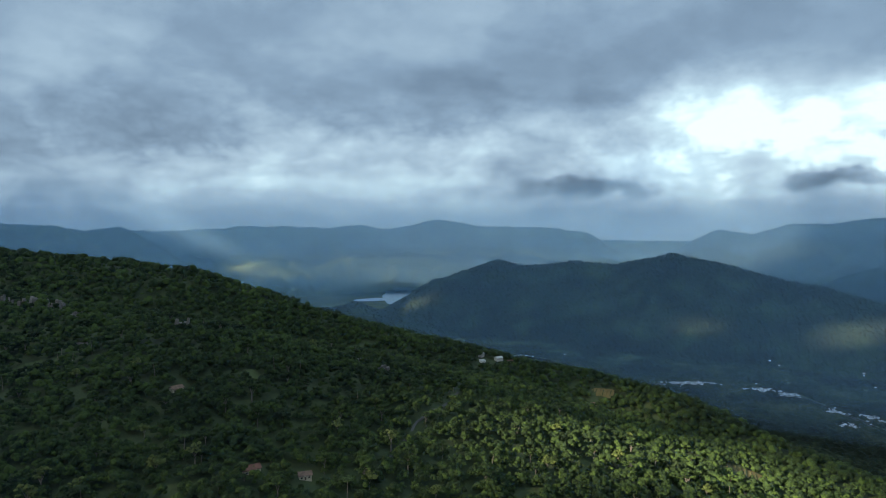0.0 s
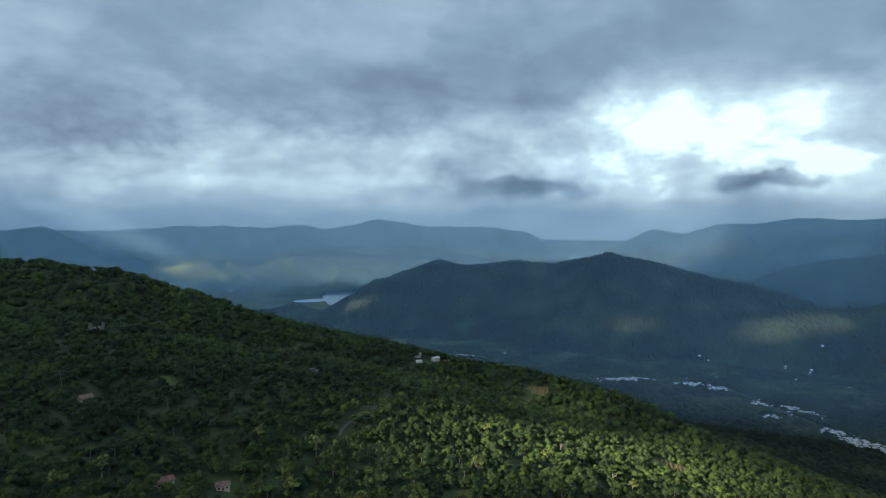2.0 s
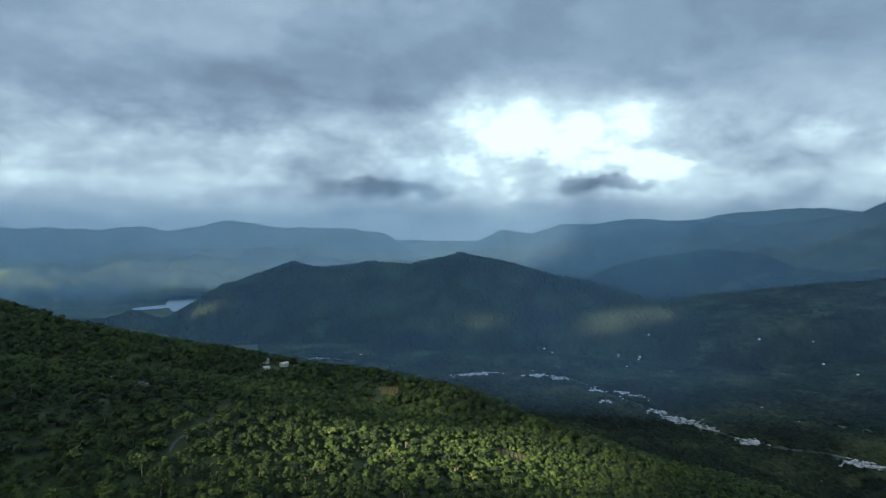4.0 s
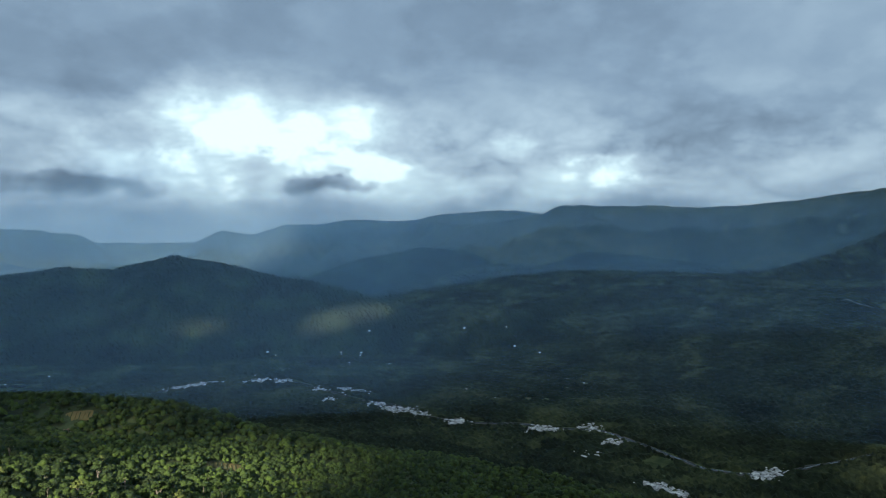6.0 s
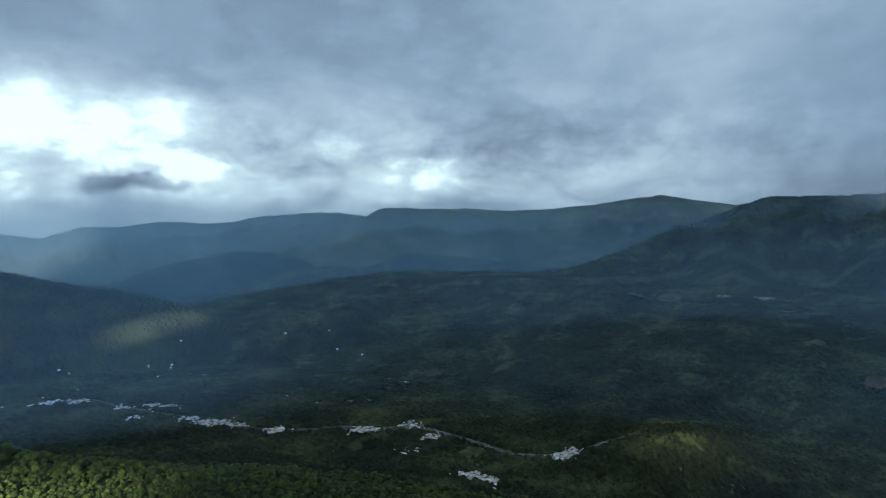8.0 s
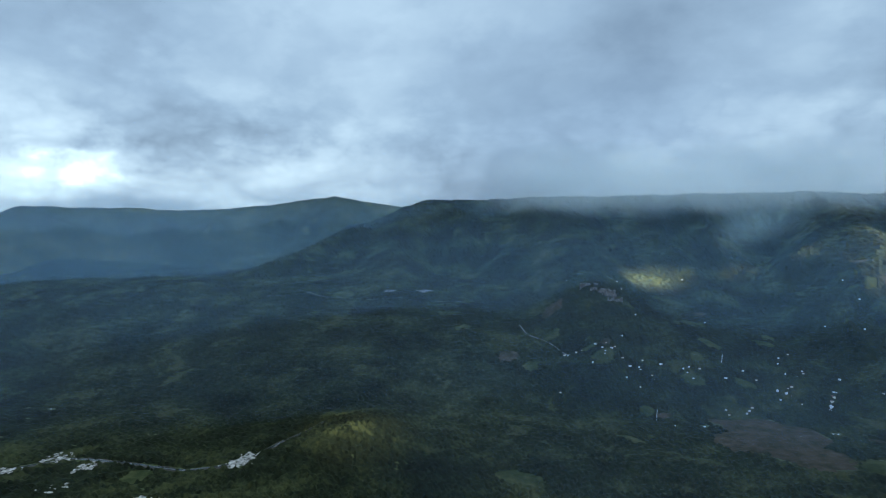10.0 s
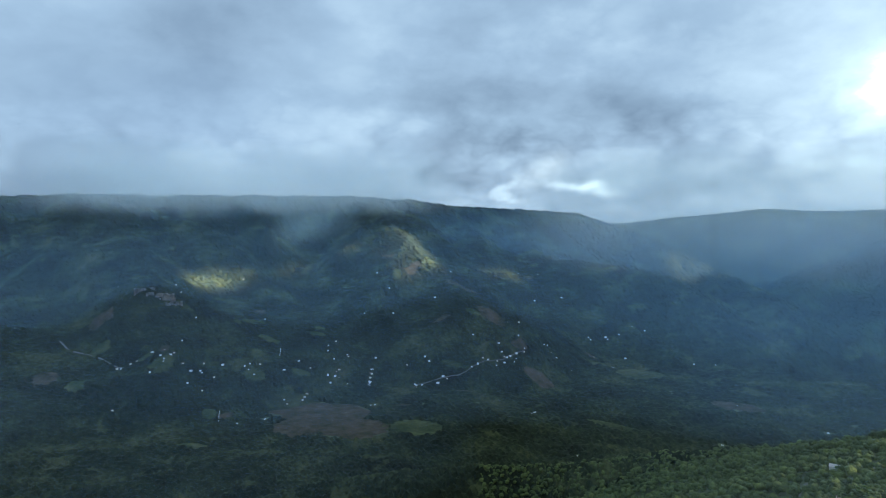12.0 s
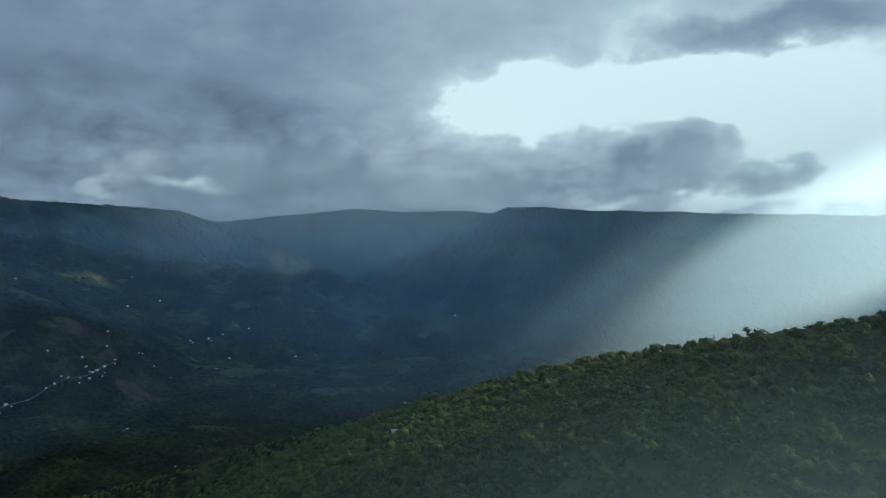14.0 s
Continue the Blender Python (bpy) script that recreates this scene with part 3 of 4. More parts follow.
CLEARINGS += [(x, y, 8, 8, 0) for x, y, kind, turn in NEAR_HOUSES] + [(x - 4, y, 13, 10, 0) for x, y in VILLAGE_WEST + VILLAGE_EAST] + [(x, y, 13, 13, 0) for x, y in VALLEY_HOUSES + TOWN + FARMS]


def treeless(x, y):
    """True on fields, roads and yards."""
    bare = np.zeros(len(x), bool)
    for cx, cy, rx, ry, turn in CLEARINGS:
        c, s = math.cos(radians(turn)), math.sin(radians(turn))
        u, v = (x - cx) * c + (y - cy) * s, -(x - cx) * s + (y - cy) * c
        bare |= (u / rx) ** 2 + (v / ry) ** 2 < 0.85
    for line, half in ROADS:
        pts = np.array(line, float)
        for a, b in zip(pts[:-1], pts[1:]):
            d = b - a
            k = np.clip(((x - a[0]) * d[0] + (y - a[1]) * d[1]) / (d @ d), 0, 1)
            bare |= np.hypot(x - a[0] - k * d[0], y - a[1] - k * d[1]) < half + 1.5
    return bare | (rough(x, y, 45, 3, 71) > 0.72)


def canopy(x, y, tall):
    """Rise of the closed canopy over the land, tree by tree; none on fields, roads and water."""
    shape, lot = x.shape, np.random.default_rng(5).random(x.shape)
    open_land = treeless(x.ravel(), y.ravel()).reshape(shape)
    return np.where(open_land, -4.0, 1.5 + tall * lot ** 1.4 + 0.35 * tall * rough(x, y, 60, 3, 91))


# ---- the land ----
fan("ground", ground_height, (-180, 180), (0.5, 4900), (480, 160), FOREST_FLOOR, "wooded hillside and valley floor, dark green undergrowth")
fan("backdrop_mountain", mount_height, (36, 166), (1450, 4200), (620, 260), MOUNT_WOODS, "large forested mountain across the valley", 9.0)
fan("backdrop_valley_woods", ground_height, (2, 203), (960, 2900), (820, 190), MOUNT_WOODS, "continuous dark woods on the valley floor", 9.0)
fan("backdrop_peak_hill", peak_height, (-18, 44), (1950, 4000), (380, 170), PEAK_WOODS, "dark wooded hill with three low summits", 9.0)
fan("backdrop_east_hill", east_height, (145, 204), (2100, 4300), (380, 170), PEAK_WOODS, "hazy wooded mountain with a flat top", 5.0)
fan("backdrop_humps", ridge_line(HUMPS, 0.45, 90, 20, 300, 11), (28, 76), (2900, 4300), (240, 60), PEAK_WOODS, "rounded wooded hills in blue haze")
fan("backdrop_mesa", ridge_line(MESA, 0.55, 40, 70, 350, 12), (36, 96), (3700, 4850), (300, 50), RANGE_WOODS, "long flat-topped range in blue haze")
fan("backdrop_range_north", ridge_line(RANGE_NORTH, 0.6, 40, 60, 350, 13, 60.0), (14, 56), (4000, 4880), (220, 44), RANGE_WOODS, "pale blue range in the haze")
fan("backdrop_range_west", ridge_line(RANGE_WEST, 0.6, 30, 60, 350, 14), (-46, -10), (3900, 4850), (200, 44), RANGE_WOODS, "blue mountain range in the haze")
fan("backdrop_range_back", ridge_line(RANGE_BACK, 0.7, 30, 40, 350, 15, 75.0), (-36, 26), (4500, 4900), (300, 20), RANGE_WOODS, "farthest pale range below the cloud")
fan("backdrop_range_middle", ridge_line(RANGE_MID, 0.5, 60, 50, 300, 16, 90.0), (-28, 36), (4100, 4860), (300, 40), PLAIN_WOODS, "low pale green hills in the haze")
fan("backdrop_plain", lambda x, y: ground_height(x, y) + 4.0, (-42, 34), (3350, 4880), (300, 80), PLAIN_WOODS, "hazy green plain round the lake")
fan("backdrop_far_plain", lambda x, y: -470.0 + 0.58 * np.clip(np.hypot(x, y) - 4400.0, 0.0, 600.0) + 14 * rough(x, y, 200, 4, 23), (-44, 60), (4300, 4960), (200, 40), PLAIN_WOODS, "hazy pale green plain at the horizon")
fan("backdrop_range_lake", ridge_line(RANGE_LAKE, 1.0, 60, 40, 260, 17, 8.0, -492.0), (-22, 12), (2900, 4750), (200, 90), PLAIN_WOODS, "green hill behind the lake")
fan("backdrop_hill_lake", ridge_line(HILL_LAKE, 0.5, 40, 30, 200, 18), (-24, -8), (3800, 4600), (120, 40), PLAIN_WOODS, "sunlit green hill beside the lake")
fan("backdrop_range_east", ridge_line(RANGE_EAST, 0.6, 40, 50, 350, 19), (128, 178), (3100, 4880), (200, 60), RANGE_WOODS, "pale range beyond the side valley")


# ---- water, fields and roads lie on the land ----
rng = np.random.default_rng(11)


def sheet(name, height, cx, cy, rx, ry, turn, mat, label, category, lift=1.2, ragged=0.22, kind=""):
    """A patch with an uneven edge, draped over the land."""
    a, k = np.linspace(0, 2 * math.pi, 49)[:-1], np.linspace(0, 1, 9)
    edge = 1 + ragged * rough(np.cos(a) * 2 + cx, np.sin(a) * 2 + cy, 1.1, 3, 51)
    edge = edge * (0.62 + 0.38 / np.maximum(np.abs(np.cos(a)), np.abs(np.sin(a))))
    u, v = k[:, None] * edge * rx * np.cos(a), k[:, None] * edge * ry * np.sin(a)
    c, s = math.cos(radians(turn)), math.sin(radians(turn))
    x, y = u * c - v * s, u * s + v * c
    base = float(height(np.array([cx]), np.array([cy]))[0])
    z = height(x + cx, y + cy) - base + lift
    n = len(a)
    f = np.array([(i * n + j, (i + 1) * n + j, (i + 1) * n + (j + 1) % n, i * n + (j + 1) % n) for i in range(len(k) - 1) for j in range(n)])
    ob = new(name, mesh_of(name, np.stack([x, y, z], -1), f, mat, True))
    ob.location = (cx, cy, base)
    return tagged(ob, label, category, kind=kind)


def ribbon(name, height, line, width, mat, label, category, lift=1.0, step=8.0, kind="structure"):
    """A band draped along a line."""
    pts = np.array(line, float)
    seg = np.hypot(*np.diff(pts, axis=0).T)
    at = np.concatenate([[0], np.cumsum(seg)])
    s = np.linspace(0, at[-1], max(4, int(at[-1] / step)))
    x, y = np.interp(s, at, pts[:, 0]), np.interp(s, at, pts[:, 1])
    x, y = x + width * 0.6 * rough(s, s * 0, 60, 3, 61), y + width * 0.6 * rough(s, s * 0, 60, 3, 62)
    tx, ty = np.gradient(x), np.gradient(y)
    ln = np.hypot(tx, ty) + 1e-9
    w = width * (0.75 + 0.5 * wavy(s / 25, s * 0, 63)) / 2
    rows = []
    for k in (-1, -0.35, 0.35, 1):
        px, py = x - ty / ln * w * k, y + tx / ln * w * k
        rows.append(np.stack([px, py, height(px, py) + lift - 0.25 * abs(k)], -1))
    v = np.stack(rows)
    ob = new(name, mesh_of(name, v, grid_faces(4, len(s))[:, ::-1], mat, True))
    return tagged(ob, label, category, kind=kind)


flat_floor = lambda x, y: np.full(np.shape(x), FLOOR + 8.0)
# the lake, in three bays that overlap behind the hills
sheet("water_lake", flat_floor, -255, 3960, 115, 400, 6, LAKE_WATER, "still grey lake between the hills", "lake", 0.0, 0.25, "structure")
sheet("water_lake", flat_floor, -410, 3800, 105, 70, 25, LAKE_WATER, "side bay of the still grey lake", "lake", 0.4, 0.3, "structure")
ribbon("water_river", ground_height, RIVER, 16, GRAVEL, "stony river bed with pale boulders", "river", 1.2)
ribbon("water_stream", ground_height, RIVER, 7, RIVER_WATER, "narrow dark stream in a stony bed", "river", 2.0)

for x, y, rx, ry, turn in FIELDS_BROWN + FIELDS_GREEN:
    on = max((ground_height, mount_height, east_height), key=lambda h: float(h(np.array([x]), np.array([y]))[0]))
    brown = (x, y, rx, ry, turn) in FIELDS_BROWN
    sheet("field", on, x, y, rx, ry, turn, FAR_BROWN if brown else FAR_GREEN,
          "bare brown ploughed field among the woods" if brown else "green pasture with a ragged wooded edge", "field", 1.6 if on is ground_height else 2.4, 0.5)
def terrace_banks(field, rx, ry, turn):
    """Low earth banks across a terraced field, one part each."""
    c, s = math.cos(radians(turn)), math.sin(radians(turn))
    ox, oy, oz = field.location
    for k in np.linspace(-0.85, 0.85, max(5, int(rx / 2.0))):
        half = ry * 0.85 * math.sqrt(1 - k * k * 0.8)
        v = np.linspace(-half, half * (0.6 + 0.4 * rng.random()), 9)
        rows = []
        for off, up in ((-0.5, 0.0), (-0.22, 0.75), (0.22, 0.75), (0.5, 0.0)):
            u = k * rx + off + 0.7 * rough(v + 31 * k, v * 0, 6, 2, 33)
            x, y = u * c - v * s, u * s + v * c
            rows.append(np.stack([x, y, ground_height(x + ox, y + oy) - oz + 0.4 + up], -1))
        part("terrace_bank", mesh_of("terrace_bank", np.stack(rows), grid_faces(4, len(v))[:, ::-1], FOREST_FLOOR if rng.random() < 0.6 else FIELD_GOLD, True), field)


for x, y, rx, ry, turn in ((195, 772, 15, 8, -25), (265, 560, 18, 11, -20), (128, 706, 10, 5, 0), (-262, 420, 14, 7, 10), (-120, 400, 7, 5, 0)):
    dry = x > 0
    lot = sheet("field", ground_height, x, y, rx, ry, turn, FIELD_GOLD if dry else FIELD_GREEN,
          "small dry golden terraces on the hillside" if dry else "small grassy clearing on the hillside", "field", 0.5, 0.5)
    if dry:
        terrace_banks(lot, rx, ry, turn)
for x, y, rx, ry, turn in ((8, -560, 76, 8, -38), (120, -640, 28, 6, -35)):
    sheet("field", ground_height, x, y, rx, ry, turn, FIELD_GREEN, "bright grassy strip along the crest of the spur", "field", 0.7, 0.6)

for line, half in ROADS[1:4]:
    ribbon("road_track", ground_height, line, 2 * half, ROAD_DUST, "narrow pale dirt track through the trees", "road", 0.7, 4.0)
for (line, width), label in zip(SLOPE_ROADS, ("pale road down the wooded slope", "village road lined with houses", "mountain road cut along the slope")):
    ribbon("road_slope", mount_height, line, width, ROAD_DUST, label, "road", 2.5)
ribbon("water_fall", mount_height, [(1670, -450), (1640, -441), (1610, -433), (1565, -426)], 1.2, FOAM, "thin white waterfall in a wooded gully", "waterfall", 6.0, 5.0, "structure")
ribbon("water_fall", mount_height, [(1975, -711), (1945, -700), (1918, -688)], 1.8, FOAM, "thin white cascade above the village", "waterfall", 9.0, 5.0, "structure")

# ---- trees ----
ICO = np.array([(0, 0, 1)] + [(0.894 * math.cos(k * 1.2566), 0.894 * math.sin(k * 1.2566), 0.447) for k in range(5)]
               + [(0.894 * math.cos(k * 1.2566 + 0.628), 0.894 * math.sin(k * 1.2566 + 0.628), -0.447) for k in range(5)] + [(0, 0, -1)])
ICO_FACES = np.array([(0, 1 + k, 1 + (k + 1) % 5) for k in range(5)] + [(1 + k, 6 + k, 1 + (k + 1) % 5) for k in range(5)]
                     + [(1 + (k + 1) % 5, 6 + k, 6 + (k + 1) % 5) for k in range(5)] + [(11, 6 + (k + 1) % 5, 6 + k) for k in range(5)])


def clumps(centres, sizes, squash=0.75, ragged=0.45, body=ICO, faces=ICO_FACES):
    """Ragged leaf clumps, as corners and faces."""
    n, m = len(centres), len(body)
    s = sizes[:, None, None] * np.array((1, 1, squash))[None, None]
    turn = rng.random(n) * 6.283
    c, d = np.cos(turn)[:, None], np.sin(turn)[:, None]
    b = np.stack([body[None, :, 0] * c - body[None, :, 1] * d, body[None, :, 0] * d + body[None, :, 1] * c, np.repeat(body[None, :, 2], n, 0)], -1)
    v = centres[:, None] + b * s * (1 + ragged * (rng.random((n, m, 1)) - 0.5) * 2) + (rng.random((n, m, 3)) - 0.5) * 0.4 * sizes[:, None, None]
    f = faces[None] + m * np.arange(n)[:, None, None]
    return v.reshape(-1, 3), f.reshape(-1, 3)


def merged(pieces):
    v, f, n = [], [], 0
    for a, b in pieces:
        v.append(np.asarray(a, float).reshape(-1, 3))
        f.append(np.asarray(b) + n)
        n += len(v[-1])
    return np.concatenate(v), np.concatenate(f)


def leaf_sprays(x, y, z, w, tall, count):
    """Sprays of leaves over the dome of each crown, turned every way."""
    n = len(x)
    a, r = rng.random((n, count)) * 6.283, np.sqrt(rng.random((n, count))) * 0.54
    up = 1.02 - 2.1 * r ** 2 + 0.16 * (rng.random((n, count)) - 0.5)
    c = np.stack([x[:, None] + w[:, None] * r * np.cos(a), y[:, None] + w[:, None] * r * np.sin(a), z[:, None] + tall[:, None] * up], -1).reshape(-1, 1, 3)
    d = rng.normal(0, 1, (n * count, 3, 3))
    d /= np.linalg.norm(d, axis=-1, keepdims=True)
    s = (w[:, None] * (0.045 + 0.055 * rng.random((n, count)))).reshape(-1, 1, 1)
    return (c + d * s * np.array((1, 1, 0.75))).reshape(-1, 3), np.arange(n * count * 3).reshape(-1, 3)


def woods(name, x, y, width, count, mat, label, height, leaves=0):
    """One piece of woodland: each tree a crown of rounded leaf clumps, of its own height and width, ragged with leaf sprays."""
    n = len(x)
    z = height(x, y)
    w = width * (0.55 + 0.75 * rng.random(n) ** 1.5)
    tall = w * (0.75 + 0.55 * rng.random(n))
    k = np.arange(count)[None] / count
    a = 2.4 * np.arange(count)[None] + 6.283 * rng.random((n, 1)) + 0.8 * rng.random((n, count))
    r = np.sqrt(k) * (0.36 + 0.12 * rng.random((n, count)))
    up = 0.86 - 1.9 * r ** 2 - 0.16 * rng.random((n, count))
    c = np.stack([x[:, None] + w[:, None] * r * np.cos(a), y[:, None] + w[:, None] * r * np.sin(a), z[:, None] + tall[:, None] * up], -1)
    size = w[:, None] * (0.58 / math.sqrt(count)) * (0.75 + 0.55 * rng.random((n, count)))
    body = clumps(c.reshape(-1, 3), size.ravel(), 0.85, 0.3, ICO, ICO_FACES[:15])
    v, f = merged([body, leaf_sprays(x, y, z, w, tall, leaves)]) if leaves else body
    return tagged(new(name, mesh_of(name, v, f, mat, True)), label, "woods", kind="stuff")


def scattered(az, reach, spacing):
    """Points spread over a sector, about one to each square of the spacing."""
    n = int(radians(az[1] - az[0]) / 2 * (reach[1] ** 2 - reach[0] ** 2) / spacing ** 2)
    a = np.radians(az[0] + (az[1] - az[0]) * rng.random(n))
    r = np.sqrt(reach[0] ** 2 + (reach[1] ** 2 - reach[0] ** 2) * rng.random(n))
    return r * np.sin(a), r * np.cos(a)


def in_the_open(x, y, height):
    """True where no nearer ridge stands between the land and the middle of the valley's head."""
    d = np.hypot(x, y)
    tan = (height(x, y) + 14) / d
    seen = np.ones(len(x), bool)
    for s in np.linspace(0.15, 0.97, 18):
        seen &= height(x * s, y * s) / (d * s) < tan + 0.006
    return seen


def plant(name, az, reach, spacing, width, count, mat, label, leaves=0):
    x, y = scattered(az, reach, spacing)
    keep = in_the_open(x, y, ground_height) & ~treeless(x, y)
    return woods(name, x[keep], y[keep], width, count, mat, label, ground_height, leaves)


HILL_WOODS = "mixed broadleaf woodland covering the hillside"
plant("woodland", (-40, 46), (200, 340), 4.5, 6.4, 7, FOLIAGE, HILL_WOODS, 34)
plant("woodland", (-40, 46), (340, 480), 4.7, 6.4, 6, FOLIAGE, HILL_WOODS, 14)
plant("woodland", (-40, 46), (480, 700), 4.9, 6.6, 4, FOLIAGE, HILL_WOODS, 7)
plant("woodland", (-40, 46), (700, 1000), 5.2, 7.2, 2, FOLIAGE, HILL_WOODS, 4)
plant("woodland", (46, 66), (380, 1000), 6.0, 8.0, 2, FOLIAGE, HILL_WOODS, 2)
plant("woodland", (-40, 15), (1000, 1300), 7.0, 9.0, 2, FOLIAGE, HILL_WOODS)
plant("woodland", (149, 192), (200, 560), 4.3, 5.6, 4, FOLIAGE_SPUR_HAZED, "dense green woodland on the hazy spur", 10)
plant("woodland", (128, 185), (560, 1150), 5.8, 7.2, 2, FOLIAGE_SPUR_HAZED, "dense green woodland on the lower spur", 3)

# ---- single trees that stand out of the woods ----
FOLIAGE_PALE = leafy("pale_foliage", (0.03, 0.045, 0.012), (0.075, 0.095, 0.026), (0.13, 0.15, 0.045), 6.0)
FOLIAGE_DARK = leafy("dark_foliage", (0.007, 0.012, 0.006), (0.016, 0.026, 0.010), (0.035, 0.05, 0.015), 6.0)


def tube(points, radii, sides=6):
    """A tapering limb along points."""
    v, f = [], []
    for (x, y, z), r in zip(points, radii):
        v += [(x + r * math.cos(k * 6.2832 / sides), y + r * math.sin(k * 6.2832 / sides), z) for k in range(sides)]
    for i in range(len(points) - 1):
        f += [(i * sides + k, i * sides + (k + 1) % sides, (i + 1) * sides + (k + 1) % sides, (i + 1) * sides + k) for k in range(sides)]
    return v, f


def broadleaf(tall, wide, leaves, label, count=34):
    """A trunk with forking limbs under an uneven crown of leaf clumps."""
    root = new("tree")
    fork = tall * 0.42
    limbs = [tube([(0, 0, -1.5), (0.1, 0, fork * 0.5), (0.15, 0.1, fork)], (0.034 * tall, 0.026 * tall, 0.02 * tall))]
    ends = []
    for k in range(5):
        a = k * 1.2566 + rng.random() * 0.7
        r, h = wide * (0.22 + 0.14 * rng.random()), tall * (0.66 + 0.2 * rng.random())
        limbs.append(tube([(0.15, 0.1, fork * 0.95), (r * 0.5 * math.cos(a), r * 0.5 * math.sin(a), fork + (h - fork) * 0.55), (r * math.cos(a), r * math.sin(a), h)], (0.016 * tall, 0.011 * tall, 0.004 * tall), 5))
        ends.append((r * math.cos(a), r * math.sin(a), h))
    ends.append((0, 0, tall * 0.9))
    part("trunk", mesh_of("trunk", *merged(limbs), BARK, True), root)
    c = np.array(ends)[rng.integers(0, len(ends), count)] + rng.normal(0, 1, (count, 3)) * np.array((0.15, 0.15, 0.075)) * wide
    c[:, 2] = np.minimum(c[:, 2], tall)
    part("crown", mesh_of("crown", *clumps(c, wide * (0.085 + 0.075 * rng.random(count)), 0.72, 0.45, ICO, ICO_FACES[:15]), leaves), root)
    return tagged(root, label, "tree", "single trees")


def conifer(tall, wide, label):
    root = new("tree")
    part("trunk", mesh_of("trunk", *tube([(0, 0, -1.5), (0, 0, tall * 0.5), (0, 0, tall)], (0.02 * tall, 0.013 * tall, 0.003 * tall)), BARK, True), root)
    n = 44
    k = np.linspace(0.22, 1.0, n)
    a = rng.random(n) * 6.283
    r = wide / 2 * (1.02 - k) * (0.5 + 0.5 * rng.random(n))
    c = np.column_stack([r * np.cos(a), r * np.sin(a), k * tall])
    part("crown", mesh_of("crown", *clumps(c, 0.17 * wide * (1.25 - k), 0.6, 0.5, ICO, ICO_FACES[:15]), FOLIAGE_DARK), root)
    return tagged(root, label, "tree", "single trees")


def palm(tall, label):
    root = new("tree")
    bend = tall * 0.08
    part("trunk", mesh_of("trunk", *tube([(0, 0, -1.5), (bend * 0.3, 0, tall * 0.4), (bend, 0, tall)], (0.28, 0.2, 0.15)), BARK, True), root)
    for i in range(13):
        a, droop = i * 0.4833 + rng.random() * 0.2, 0.35 + 0.5 * rng.random()
        v, f = [], []
        for j, s in enumerate(np.linspace(0, 1, 6)):
            d, z, w = 3.4 * s, 1.3 * s - droop * 3.2 * s * s, 0.55 * math.sin(math.pi * min(1, 0.12 + s * 0.9))
            for q in (-1, 0, 1):
                v.append((bend + d * math.cos(a) - q * w * math.sin(a), d * math.sin(a) + q * w * math.cos(a), tall + z - 0.3 * abs(q) * w))
            if j:
                f += [(3 * j - 3 + e, 3 * j - 2 + e, 3 * j + 1 + e, 3 * j + e) for e in (0, 1)]
        part("frond", mesh_of("frond", v, f, FOLIAGE), root)
    return tagged(root, label, "tree", "palms")


TREES = [broadleaf(12, 9, FOLIAGE, "tall broadleaf tree with a domed green crown"), broadleaf(14, 8, FOLIAGE, "tall narrow broadleaf tree above the canopy"), broadleaf(10, 10, FOLIAGE_DARK, "broad dark round-crowned tree"),
         broadleaf(11, 7, FOLIAGE_PALE, "pale yellow-green leafy tree catching light"), broadleaf(13, 7.5, FOLIAGE_PALE, "tall thin tree with pale leaves", 22), conifer(11, 4.5, "narrow dark conifer on the spur"), palm(11, "coconut palm with a thin leaning trunk")]


def stand_tree(kind, x, y, size=1.0):
    z = float(ground_height(np.array([x]), np.array([y]))[0])
    copy_thing(TREES[kind], pose(x, y, z - 0.3, 0, 0, rng.random() * 360) @ Matrix.Scale(size, 4))


def stand_trees(az, reach, spacing, kinds, most):
    x, y = scattered(az, reach, spacing)
    keep = in_the_open(x, y, ground_height) & ~treeless(x, y)
    for px, py in list(zip(x[keep], y[keep]))[:most]:
        stand_tree(int(rng.choice(kinds)), px, py, 0.75 + 0.4 * rng.random())


stand_trees((-37, 30), (262, 345), 14.0, (0, 0, 1, 2, 3, 4, 6), 110)
stand_trees((-37, 38), (345, 560), 24.0, (0, 1, 1, 2, 3, 6), 110)
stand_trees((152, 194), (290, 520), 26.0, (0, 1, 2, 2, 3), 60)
# the trees along the crest of the spur
for kind, x, y, size in ((2, 21, -570, 0.7), (5, -4, -548, 0.75), (1, -24, -533, 0.7), (0, -31, -529, 0.75), (0, -58, -511, 0.65), (4, -63, -507, 0.7), (1, -72, -498, 0.6), (1, -88, -484, 0.7), (0, 75, -612, 0.7), (2, 118, -645, 0.75), (0, 150, -664, 0.7)):
    stand_tree(kind, x, y, size)
for k, t in enumerate(TREES):
    x, y = -150 + 30 * k, 345 + 6 * k
    t.location = (x, y, float(ground_height(np.array([x]), np.array([y]))[0]))

# ---- rocks ----
def boulders(name, spots, each, spread, size, mat, label, height, squash=0.4):
    at = np.repeat(np.array(spots, float), each, 0) + rng.normal(0, 1, (len(spots) * each, 2)) * spread
    s = size * (0.35 + rng.random(len(at)) ** 2)
    c = np.column_stack([at, height(at[:, 0], at[:, 1]) + 2.5])
    v, f = clumps(c, s, squash, 0.35)
    return tagged(new(name, mesh_of(name, v, f, mat)), label, "rocks", kind="stuff")


